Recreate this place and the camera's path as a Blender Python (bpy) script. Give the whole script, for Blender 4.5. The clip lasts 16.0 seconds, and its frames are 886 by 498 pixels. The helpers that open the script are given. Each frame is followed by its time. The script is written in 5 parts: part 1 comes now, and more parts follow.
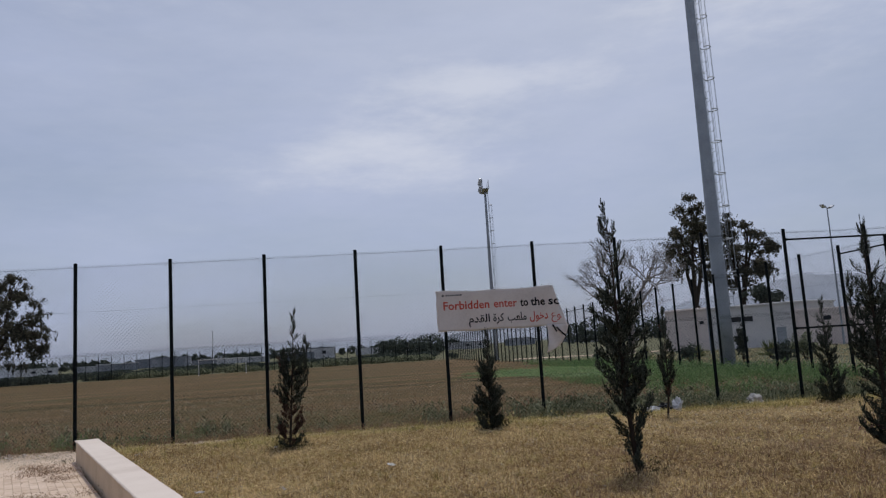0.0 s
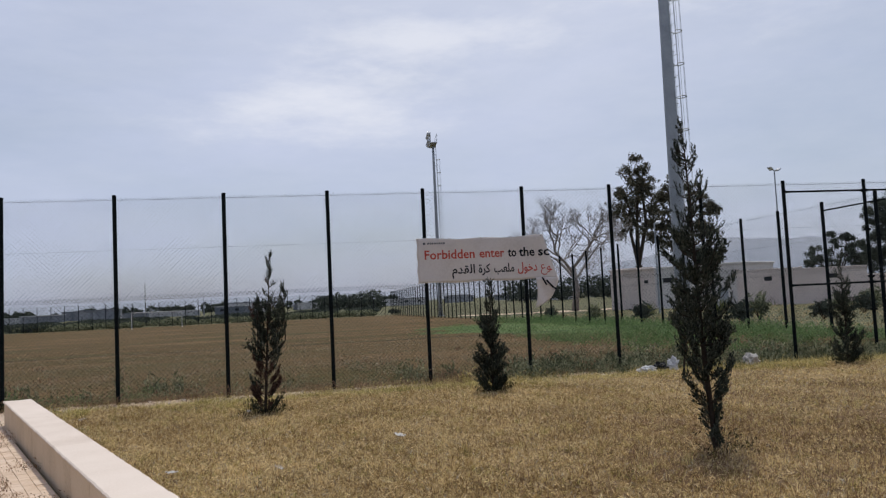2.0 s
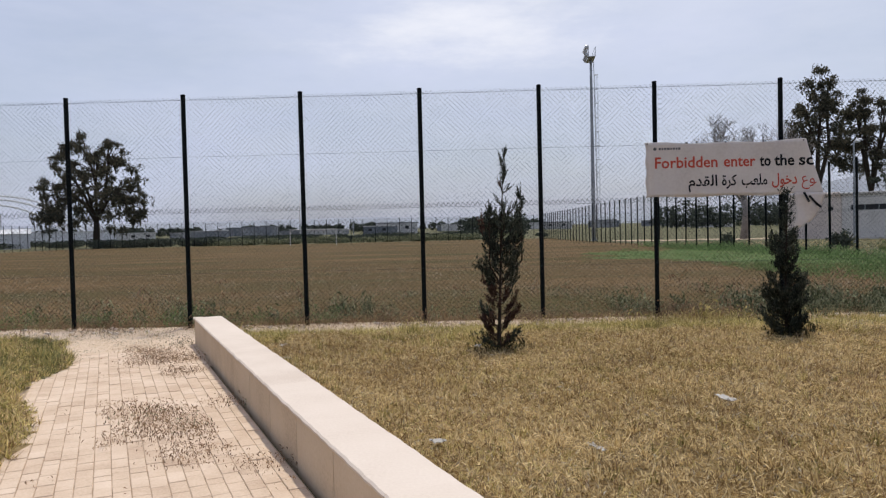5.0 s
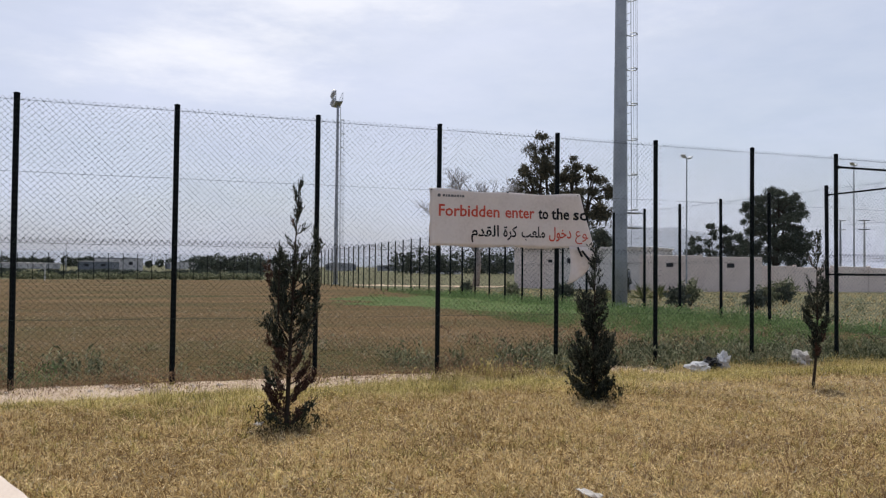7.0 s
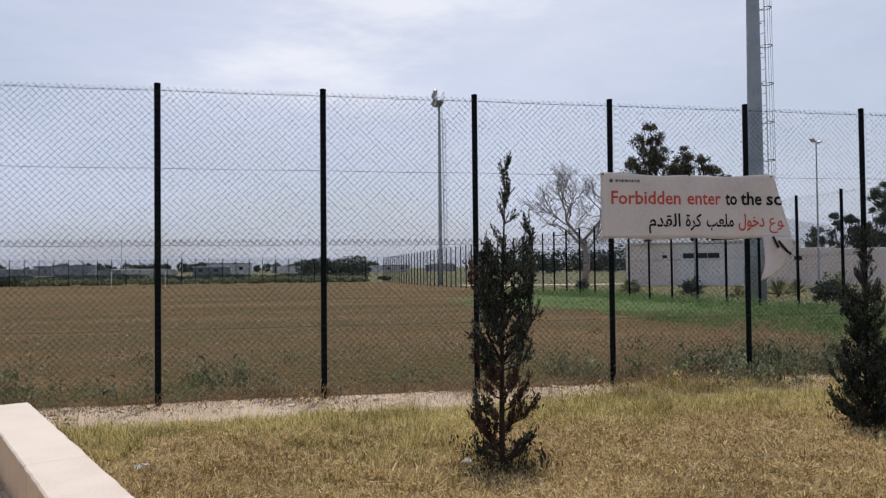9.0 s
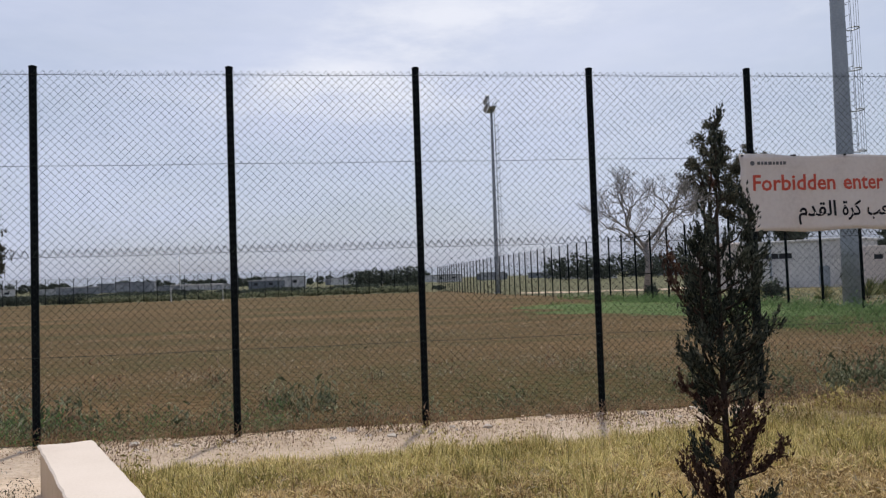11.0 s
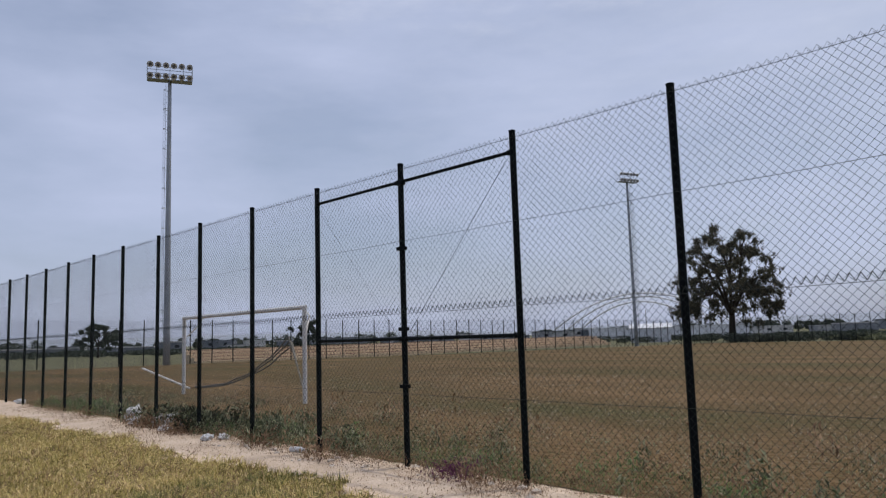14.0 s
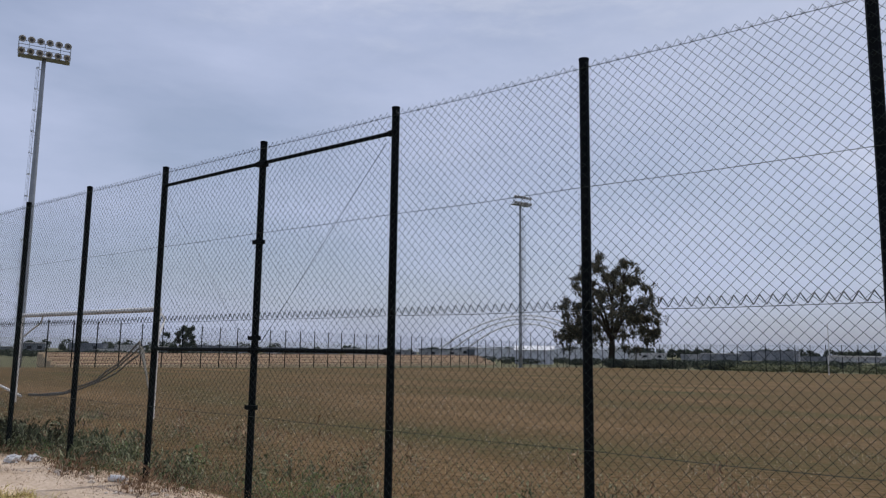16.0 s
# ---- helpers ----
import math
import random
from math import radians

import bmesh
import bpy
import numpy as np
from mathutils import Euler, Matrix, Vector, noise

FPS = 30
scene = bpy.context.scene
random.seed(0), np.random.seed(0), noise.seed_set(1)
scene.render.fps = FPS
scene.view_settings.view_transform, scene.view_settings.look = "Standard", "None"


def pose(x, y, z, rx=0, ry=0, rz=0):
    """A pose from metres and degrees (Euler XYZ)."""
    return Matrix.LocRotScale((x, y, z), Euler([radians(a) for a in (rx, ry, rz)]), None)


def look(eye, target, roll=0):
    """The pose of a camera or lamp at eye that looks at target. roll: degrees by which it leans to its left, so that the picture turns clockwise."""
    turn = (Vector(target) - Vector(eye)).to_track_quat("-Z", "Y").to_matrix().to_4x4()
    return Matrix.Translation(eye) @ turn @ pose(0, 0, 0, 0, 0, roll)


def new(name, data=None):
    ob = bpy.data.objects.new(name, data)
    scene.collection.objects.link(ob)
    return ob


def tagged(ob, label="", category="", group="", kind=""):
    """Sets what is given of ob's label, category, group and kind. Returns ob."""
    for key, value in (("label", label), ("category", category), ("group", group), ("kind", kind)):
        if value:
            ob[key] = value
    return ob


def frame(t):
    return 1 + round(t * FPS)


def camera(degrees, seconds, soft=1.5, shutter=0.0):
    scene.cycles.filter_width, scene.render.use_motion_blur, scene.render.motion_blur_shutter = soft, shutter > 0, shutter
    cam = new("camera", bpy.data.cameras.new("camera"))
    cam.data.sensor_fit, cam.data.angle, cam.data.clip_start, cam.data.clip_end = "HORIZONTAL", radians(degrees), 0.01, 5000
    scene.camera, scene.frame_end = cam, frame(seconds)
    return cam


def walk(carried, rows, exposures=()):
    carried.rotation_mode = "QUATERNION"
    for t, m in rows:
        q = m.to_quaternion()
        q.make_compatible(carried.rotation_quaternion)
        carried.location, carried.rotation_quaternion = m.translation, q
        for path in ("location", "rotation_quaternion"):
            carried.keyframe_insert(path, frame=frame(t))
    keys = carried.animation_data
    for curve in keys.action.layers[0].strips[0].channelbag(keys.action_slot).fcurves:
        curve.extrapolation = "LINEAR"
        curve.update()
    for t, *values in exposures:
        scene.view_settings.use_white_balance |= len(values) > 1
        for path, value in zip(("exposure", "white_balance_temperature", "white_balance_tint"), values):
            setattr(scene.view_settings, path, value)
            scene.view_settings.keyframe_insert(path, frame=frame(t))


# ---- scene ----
cam = camera(61.3, 16.0, 1.25)
PATH = [
    (0, (-1.687, -18.289, 1.837), (-1.508, -16.313, 2.092), -3.5),
    (0.5, (-1.885, -17.847, 1.791), (-1.59, -15.874, 1.932), -4.1),
    (1, (-2.093, -17.406, 1.806), (-1.801, -15.429, 1.872), -1.0),
    (1.5, (-2.332, -16.967, 1.832), (-1.95, -15.006, 1.922), -1.9),
    (2, (-2.49, -16.456, 1.803), (-2.154, -14.489, 1.935), -2.7),
    (2.5, (-2.725, -16.037, 1.781), (-2.538, -14.056, 1.979), -4.4),
    (3, (-2.928, -15.518, 1.75), (-2.975, -13.519, 1.815), -3.8),
    (3.2, (-3.04, -15.337, 1.726), (-3.224, -13.345, 1.746), -3.5),
    (5.3, (-3.809, -13.583, 1.699), (-3.768, -11.586, 1.605), -0.1),
    (5.5, (-3.857, -13.389, 1.669), (-3.703, -11.399, 1.534), 0.1),
    (6, (-3.918, -13.027, 1.715), (-3.603, -11.057, 1.568), 1.5),
    (6.5, (-4.099, -12.638, 1.762), (-3.461, -10.745, 1.65), 1.0),
    (7, (-4.183, -12.313, 1.784), (-3.54, -10.42, 1.833), 0.6),
    (7.5, (-4.255, -11.875, 1.827), (-3.595, -9.995, 1.992), 0.6),
    (8, (-4.474, -11.417, 1.814), (-3.989, -9.477, 1.87), -1.2),
    (8.5, (-4.601, -10.959, 1.774), (-4.305, -8.982, 1.836), -1.2),
    (8.7, (-4.684, -10.809, 1.767), (-4.303, -8.846, 1.815), -0.3),
    (10.8, (-5.299, -9.241, 1.677), (-4.886, -7.285, 1.745), -1.1),
    (11, (-5.315, -9.004, 1.709), (-5.053, -7.022, 1.784), -1.9),
    (11.5, (-5.55, -8.607, 1.658), (-5.656, -6.611, 1.713), -1.1),
    (12, (-5.861, -8.211, 1.656), (-6.246, -6.249, 1.728), -2.2),
    (12.5, (-6.163, -7.777, 1.683), (-7.004, -5.968, 1.828), -3.3),
    (13, (-6.47, -7.491, 1.707), (-7.693, -5.928, 1.95), -1.3),
    (13.5, (-6.813, -7.273, 1.705), (-8.177, -5.823, 1.9), -1.0),
    (14, (-7.135, -6.921, 1.72), (-8.585, -5.565, 1.955), -1.8),
    (14.5, (-7.414, -6.676, 1.711), (-8.843, -5.308, 2.009), 0.6),
    (15, (-7.66, -6.336, 1.734), (-9.064, -4.953, 2.075), 0.4),
    (15.5, (-7.821, -5.943, 1.751), (-9.264, -4.585, 2.019), 1.9),
    (16, (-8.043, -5.623, 1.724), (-9.281, -4.076, 1.997), 0.7),
]
EXPOSURES = [(0, -0.2, 6280, 10), (0.5, -0.05, 6440, 10), (1, 0.17, 6600, 9), (2, 0.12, 6560, 9), (3, 0.08, 6550, 10), (5.5, 0.36, 6750, 9), (7, 0.42, 6800, 9), (8.5, 0.30, 6700, 9), (11.5, 0.28, 6650, 9), (12.5, 0.24, 6600, 10), (13.5, 0.14, 6480, 10), (14.5, 0.06, 6400, 10), (15, 0.0, 6390, 10), (16, 0.06, 6380, 10)]
walk(cam, [(t, look(eye, target, roll)) for t, eye, target, roll in PATH], EXPOSURES)

# ---- light ----
SUN_AZ = (0.32, 0.95)
SUN_EL = radians(72)
world = bpy.data.worlds.new("sky")
scene.world = world
world.use_nodes = True
wn, wl = world.node_tree.nodes, world.node_tree.links
wbg = wn["Background"]
sky = wn.new("ShaderNodeTexSky")
sky.sky_type = "NISHITA"
sky.sun_disc = False
sky.sun_elevation = SUN_EL
sky.sun_rotation = math.atan2(SUN_AZ[0], SUN_AZ[1])
sky.air_density, sky.dust_density, sky.ozone_density = 1.0, 2.5, 2.0
wtc = wn.new("ShaderNodeTexCoord")
wmap = wn.new("ShaderNodeMapping")
wmap.inputs["Scale"].default_value = (1.0, 1.0, 3.2)
wnoise = wn.new("ShaderNodeTexNoise")
wnoise.inputs["Scale"].default_value = 2.3
wnoise.inputs["Detail"].default_value = 7
wnoise.inputs["Roughness"].default_value = 0.52
wnoise2 = wn.new("ShaderNodeTexNoise")
wnoise2.inputs["Scale"].default_value = 9.0
wnoise2.inputs["Detail"].default_value = 8
wnoise2.inputs["Roughness"].default_value = 0.6
wramp = wn.new("ShaderNodeValToRGB")
wramp.color_ramp.elements[0].position, wramp.color_ramp.elements[0].color = 0.36, (0.45, 0.45, 0.45, 1)
wramp.color_ramp.elements[1].position, wramp.color_ramp.elements[1].color = 0.70, (0.95, 0.95, 0.95, 1)
wmix = wn.new("ShaderNodeMix")
wmix.data_type = "RGBA"
wmix.inputs["B"].default_value = (5.7, 6.35, 8.5, 1)
wl.new(wtc.outputs["Generated"], wmap.inputs["Vector"])
wl.new(wmap.outputs["Vector"], wnoise.inputs["Vector"])
wl.new(wmap.outputs["Vector"], wnoise2.inputs["Vector"])
wl.new(wnoise.outputs["Fac"], wramp.inputs["Fac"])
wl.new(wramp.outputs["Color"], wmix.inputs["Factor"])
wl.new(sky.outputs["Color"], wmix.inputs["A"])
def sky_math(op, a, c):
    n = wn.new("ShaderNodeMath")
    n.operation = op
    for i, q in enumerate((a, c)):
        if isinstance(q, (int, float)):
            n.inputs[i].default_value = q
        else:
            wl.new(q, n.inputs[i])
    return n.outputs[0]


def sky_dot(v):
    n = wn.new("ShaderNodeVectorMath")
    n.operation = "DOT_PRODUCT"
    wl.new(wtc.outputs["Generated"], n.inputs[0])
    n.inputs[1].default_value = v
    return n.outputs["Value"]


# brighter veils of cloud: azimuth from +y, elevation, half widths in radians, strength
last = wmix.outputs["Result"]
for az, el, wa, wb, power, rag in ((18, 26, 0.75, 0.36, 0.36, 0.8), (1.8, 14.8, 0.15, 0.042, 0.6, 2.2), (33, 25, 0.16, 0.09, 0.55, 2.6), (9.5, 19.5, 0.15, 0.03, 0.5, 2.6), (-40, 33, 0.3, 0.12, 0.35, 2.6)):
    ca, sa, ce, se = math.cos(radians(az)), math.sin(radians(az)), math.cos(radians(el)), math.sin(radians(el))
    along = sky_math("DIVIDE", sky_dot((ca, -sa, 0)), wa)
    up = sky_math("DIVIDE", sky_dot((-sa * se, -ca * se, ce)), wb)
    rr = sky_math("POWER", sky_math("ADD", sky_math("MULTIPLY", along, along), sky_math("MULTIPLY", up, up)), 0.5)
    ragged = sky_math("ADD", rr, sky_math("MULTIPLY", sky_math("SUBTRACT", wnoise2.outputs["Fac"], 0.5), rag))
    ahead = sky_math("GREATER_THAN", sky_dot((sa * ce, ca * ce, se)), 0.2)
    mr = wn.new("ShaderNodeMapRange")
    mr.interpolation_type = "SMOOTHSTEP"
    mr.inputs["From Min"].default_value, mr.inputs["From Max"].default_value = 1.5, -0.2
    wl.new(ragged, mr.inputs["Value"])
    fac = sky_math("MULTIPLY", sky_math("MULTIPLY", mr.outputs["Result"], power), ahead)
    mx = wn.new("ShaderNodeMix")
    mx.data_type = "RGBA"
    mx.inputs["B"].default_value = (9.6, 9.7, 10.4, 1)
    wl.new(fac, mx.inputs["Factor"])
    wl.new(last, mx.inputs["A"])
    last = mx.outputs["Result"]
wl.new(last, wbg.inputs["Color"])
wbg.inputs["Strength"].default_value = 0.085
sun_data = bpy.data.lights.new("sun", "SUN")
sun_data.energy, sun_data.angle, sun_data.color = 2.25, radians(1.5), (1.0, 0.95, 0.87)
sun = new("sun", sun_data)
to_sun = Vector((SUN_AZ[0] * math.cos(SUN_EL), SUN_AZ[1] * math.cos(SUN_EL), math.sin(SUN_EL)))
sun.matrix_world = look((0, 0, 60), Vector((0, 0, 60)) - to_sun)


# ---- materials ----
def rgb(c):
    return (c[0], c[1], c[2], 1)


def surface(name, stops, scale=4.0, fine=40.0, rough=0.9, bump=0.3, metal=0.0, spread=0.0, fine_mix=0.4, bump_dist=0.02, island=False, see=0.0, spec=0.12, stretch=None):
    """A material whose colour runs over stops by coarse and fine noise in metres. spread: brightness varied per object or island; see: light let through."""
    m = bpy.data.materials.new(name)
    m.use_nodes = True
    n, l = m.node_tree.nodes, m.node_tree.links
    b = n["Principled BSDF"]
    b.inputs["Roughness"].default_value = rough
    b.inputs["Metallic"].default_value = metal
    b.inputs["Specular IOR Level"].default_value = spec
    geo = n.new("ShaderNodeNewGeometry")
    a, f = n.new("ShaderNodeTexNoise"), n.new("ShaderNodeTexNoise")
    a.inputs["Scale"].default_value, a.inputs["Detail"].default_value = scale, 5
    f.inputs["Scale"].default_value, f.inputs["Detail"].default_value = fine, 4
    if stretch:
        mp = n.new("ShaderNodeMapping")
        mp.inputs["Scale"].default_value = stretch
        l.new(geo.outputs["Position"], mp.inputs["Vector"])
        l.new(mp.outputs["Vector"], a.inputs["Vector"])
    else:
        l.new(geo.outputs["Position"], a.inputs["Vector"])
    l.new(geo.outputs["Position"], f.inputs["Vector"])
    mixed = n.new("ShaderNodeMix")
    mixed.inputs["Factor"].default_value = fine_mix
    l.new(a.outputs["Fac"], mixed.inputs["A"])
    l.new(f.outputs["Fac"], mixed.inputs["B"])
    last = mixed.outputs["Result"]
    if spread:
        if island:
            r = geo.outputs["Random Per Island"]
        else:
            r = n.new("ShaderNodeObjectInfo").outputs["Random"]
        add = n.new("ShaderNodeMath")
        add.operation = "MULTIPLY_ADD"
        l.new(r, add.inputs[0])
        add.inputs[1].default_value = spread
        l.new(last, add.inputs[2])
        sub = n.new("ShaderNodeMath")
        sub.operation = "SUBTRACT"
        l.new(add.outputs[0], sub.inputs[0])
        sub.inputs[1].default_value = spread / 2
        last = sub.outputs[0]
    ramp = n.new("ShaderNodeValToRGB")
    els = ramp.color_ramp.elements
    lo, hi = 0.3, 0.7
    els[0].position, els[0].color = lo, rgb(stops[0])
    els[1].position, els[1].color = hi, rgb(stops[-1])
    for i, c in enumerate(stops[1:-1]):
        e = els.new(lo + (hi - lo) * (i + 1) / (len(stops) - 1))
        e.color = rgb(c)
    l.new(last, ramp.inputs["Fac"])
    l.new(ramp.outputs["Color"], b.inputs["Base Color"])
    if bump:
        bn = n.new("ShaderNodeBump")
        bn.inputs["Strength"].default_value = bump
        bn.inputs["Distance"].default_value = bump_dist
        l.new(f.outputs["Fac"], bn.inputs["Height"])
        l.new(bn.outputs["Normal"], b.inputs["Normal"])
    if see:
        out = n["Material Output"]
        tr = n.new("ShaderNodeBsdfTranslucent")
        l.new(ramp.outputs["Color"], tr.inputs["Color"])
        ms = n.new("ShaderNodeMixShader")
        ms.inputs[0].default_value = see
        l.new(b.outputs[0], ms.inputs[1])
        l.new(tr.outputs[0], ms.inputs[2])
        l.new(ms.outputs[0], out.inputs["Surface"])
    return m


M_EARTH = surface("dry_earth", [(0.08, 0.085, 0.042), (0.125, 0.118, 0.065), (0.08, 0.095, 0.046)], 0.05, 4, bump=0.5)
M_FIELD = surface("field_soil", [(0.040, 0.050, 0.016), (0.078, 0.066, 0.024), (0.106, 0.070, 0.030), (0.156, 0.099, 0.047), (0.19, 0.125, 0.062)], 0.16, 7, bump=1.0, bump_dist=0.15, fine_mix=0.36, stretch=(0.4, 1.5, 1.0))
M_GREENFIELD = surface("sprouting_grass", [(0.054, 0.09, 0.030), (0.086, 0.132, 0.042), (0.13, 0.12, 0.055)], 0.5, 14, bump=0.8, bump_dist=0.05)
M_SAND = surface("pink_sand", [(0.34, 0.245, 0.17), (0.54, 0.415, 0.30), (0.63, 0.50, 0.38), (0.71, 0.585, 0.46)], 1.6, 18, bump=1.0, bump_dist=0.05, fine_mix=0.5)
M_LAWN = surface("dry_lawn_soil", [(0.09, 0.060, 0.029), (0.23, 0.165, 0.08), (0.38, 0.285, 0.145)], 0.9, 22, bump=0.8, fine_mix=0.5)
M_STRAW = surface("straw_blades", [(0.20, 0.125, 0.055), (0.58, 0.425, 0.195), (0.84, 0.67, 0.38)], 0.7, 5, bump=0, spread=0.6, island=True, see=0.3)
M_MOSS = surface("yellow_green_blades", [(0.14, 0.125, 0.04), (0.44, 0.37, 0.13), (0.72, 0.59, 0.27)], 0.8, 3, bump=0, spread=0.5, island=True, see=0.3)
M_WEED = surface("grey_green_weeds", [(0.065, 0.078, 0.042), (0.17, 0.185, 0.105), (0.34, 0.345, 0.22)], 1.5, 6, bump=0, spread=0.55, island=True, see=0.3)
M_DEADWEED = surface("dead_brown_weeds", [(0.12, 0.075, 0.045), (0.26, 0.165, 0.105), (0.42, 0.30, 0.19)], 1.5, 6, bump=0, spread=0.4, island=True, see=0.35)
M_GREENWEED = surface("fresh_green_weeds", [(0.075, 0.13, 0.05), (0.15, 0.235, 0.088), (0.25, 0.33, 0.155)], 1.0, 6, bump=0, spread=0.4, island=True, see=0.45)
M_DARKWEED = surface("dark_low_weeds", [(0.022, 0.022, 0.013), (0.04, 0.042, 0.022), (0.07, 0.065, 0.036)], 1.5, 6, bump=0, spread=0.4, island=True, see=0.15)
M_PALEWEED = surface("bleached_stalks", [(0.3, 0.26, 0.19), (0.46, 0.41, 0.32), (0.6, 0.55, 0.45)], 1.5, 6, bump=0, spread=0.4, island=True, see=0.2)
M_YUCCA = surface("palm_leaves", [(0.07, 0.085, 0.03), (0.15, 0.165, 0.065), (0.26, 0.25, 0.11)], 1.5, 6, bump=0, spread=0.4, island=True, see=0.2)
M_BRICK = surface("pale_paving_brick", [(0.46, 0.34, 0.25), (0.58, 0.45, 0.34), (0.66, 0.53, 0.42)], 2.5, 60, bump=0.25, spread=0.16, bump_dist=0.004)
M_BRICKS = surface("pale_paving_bricks", [(0.46, 0.34, 0.25), (0.58, 0.45, 0.34), (0.66, 0.53, 0.42)], 2.5, 60, bump=0.25, spread=0.16, bump_dist=0.004, island=True)
M_JOINT = surface("joint_dirt", [(0.26, 0.19, 0.13), (0.46, 0.36, 0.27)], 6, 60, bump=0.5)
M_WALL = surface("cream_render", [(0.42, 0.315, 0.215), (0.55, 0.425, 0.295), (0.60, 0.475, 0.34)], 1.8, 40, bump=0.2, bump_dist=0.004, spread=0.12)
M_CAP = surface("cream_coping", [(0.54, 0.455, 0.385), (0.63, 0.545, 0.47), (0.68, 0.595, 0.52)], 1.5, 50, bump=0.15, bump_dist=0.003, spread=0.08)
M_POST = surface("dark_green_paint", [(0.002, 0.004, 0.005), (0.004, 0.006, 0.007), (0.009, 0.011, 0.012)], 5, 60, rough=0.6, bump=0.05, spec=0.05)
M_WIRE = surface("fence_wire", [(0.018, 0.024, 0.022), (0.042, 0.048, 0.045)], 3, 20, rough=0.6, bump=0, spec=0.08)
M_STEEL = surface("galvanised_steel", [(0.24, 0.26, 0.28), (0.31, 0.33, 0.35), (0.38, 0.40, 0.42)], 1.0, 12, rough=0.5, bump=0.05, metal=0.35)
M_LAMP = surface("lamp_housing", [(0.42, 0.43, 0.45), (0.6, 0.61, 0.63)], 3, 12, rough=0.4, bump=0, metal=0.2)
M_LAMPDARK = surface("lamp_dark_face", [(0.06, 0.06, 0.065), (0.16, 0.16, 0.17)], 3, 12, rough=0.2, bump=0)
M_BANNER = surface("white_banner", [(0.62, 0.55, 0.50), (0.72, 0.65, 0.60), (0.76, 0.70, 0.65)], 1.6, 20, rough=0.55, bump=0.05, see=0.2)
M_RED = surface("red_print", [(0.46, 0.075, 0.05), (0.54, 0.10, 0.065)], 3, 30, rough=0.6, bump=0)
M_BLACK = surface("black_print", [(0.012, 0.012, 0.014), (0.02, 0.02, 0.022)], 3, 30, rough=0.6, bump=0)
M_GOAL = surface("worn_white_paint", [(0.42, 0.40, 0.37), (0.62, 0.60, 0.57), (0.7, 0.69, 0.66)], 4, 40, rough=0.6, bump=0.1)
M_NET = surface("net_cord", [(0.16, 0.15, 0.13), (0.24, 0.23, 0.2)], 3, 20, bump=0)
M_CYPRESS = surface("cypress_foliage", [(0.016, 0.021, 0.017), (0.040, 0.047, 0.034), (0.095, 0.10, 0.075)], 3.0, 14, bump=0, spread=0.5, island=True, see=0.2)
M_CYPRESSDRY = surface("dry_cypress_foliage", [(0.04, 0.022, 0.017), (0.075, 0.042, 0.032), (0.12, 0.075, 0.055)], 3.0, 14, bump=0, spread=0.5, island=True, see=0.2)
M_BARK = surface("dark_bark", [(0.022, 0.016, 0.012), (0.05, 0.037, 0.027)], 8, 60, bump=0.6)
M_PALEBARK = surface("pale_bark", [(0.17, 0.155, 0.145), (0.29, 0.27, 0.255)], 1.5, 12, bump=0.4)
M_EUC = surface("eucalyptus_leaves", [(0.034, 0.034, 0.024), (0.07, 0.067, 0.045), (0.14, 0.125, 0.086)], 0.5, 2, bump=0, spread=0.5, island=True, see=0.35)
# leaf colour lifted and greyed to carry the haze of distance
M_FARTREE = surface("haze_paled_leaves", [(0.034, 0.043, 0.034), (0.063, 0.075, 0.058), (0.10, 0.112, 0.086)], 0.1, 1, bump=0, spread=0.5, island=True, see=0.2)
M_HOUSE = surface("grey_white_render", [(0.48, 0.45, 0.43), (0.62, 0.59, 0.56), (0.70, 0.66, 0.62)], 0.6, 8, bump=0.1)
M_PINKWALL = surface("pink_grey_render", [(0.52, 0.43, 0.385), (0.66, 0.565, 0.505), (0.72, 0.625, 0.56)], 0.5, 8, bump=0.1)
M_TILE = surface("faded_roof_tile", [(0.26, 0.16, 0.12), (0.36, 0.24, 0.18)], 1, 10, bump=0.2)
M_DARK = surface("dark_opening", [(0.02, 0.02, 0.024), (0.035, 0.036, 0.04)], 2, 10, rough=0.3, bump=0)
M_CONCRETE = surface("cream_concrete", [(0.42, 0.31, 0.2), (0.54, 0.42, 0.28), (0.6, 0.48, 0.34)], 0.5, 6, bump=0.2)
M_WHITE = surface("white_sheet_metal", [(0.62, 0.63, 0.66), (0.74, 0.75, 0.78)], 0.05, 1, rough=0.5, bump=0)
# bluish grey stands in for haze on far buildings and poles
M_FARBLD = surface("haze_grey_render", [(0.15, 0.165, 0.19), (0.26, 0.27, 0.29), (0.55, 0.54, 0.53)], 0.05, 0.4, bump=0, spread=0.6)
# pale blue-grey imitates aerial haze over the hills
M_HILL = surface("haze_toned_hill", [(0.25, 0.275, 0.32), (0.31, 0.335, 0.38)], 0.01, 0.08, bump=0)
M_STONE = surface("pale_rubble", [(0.40, 0.34, 0.28), (0.58, 0.51, 0.44), (0.66, 0.6, 0.53)], 8, 60, bump=0.5, spread=0.3)
M_PLASTIC = surface("white_plastic_bag", [(0.6, 0.6, 0.6), (0.74, 0.74, 0.75)], 6, 30, rough=0.4, bump=0.3, see=0.2)
M_PAPER = surface("dusty_paper", [(0.34, 0.31, 0.27), (0.48, 0.45, 0.41), (0.6, 0.58, 0.55)], 9, 40, bump=0.3, see=0.1)
M_PRINT = surface("faded_print", [(0.10, 0.10, 0.105), (0.15, 0.15, 0.155)], 9, 40, bump=0)
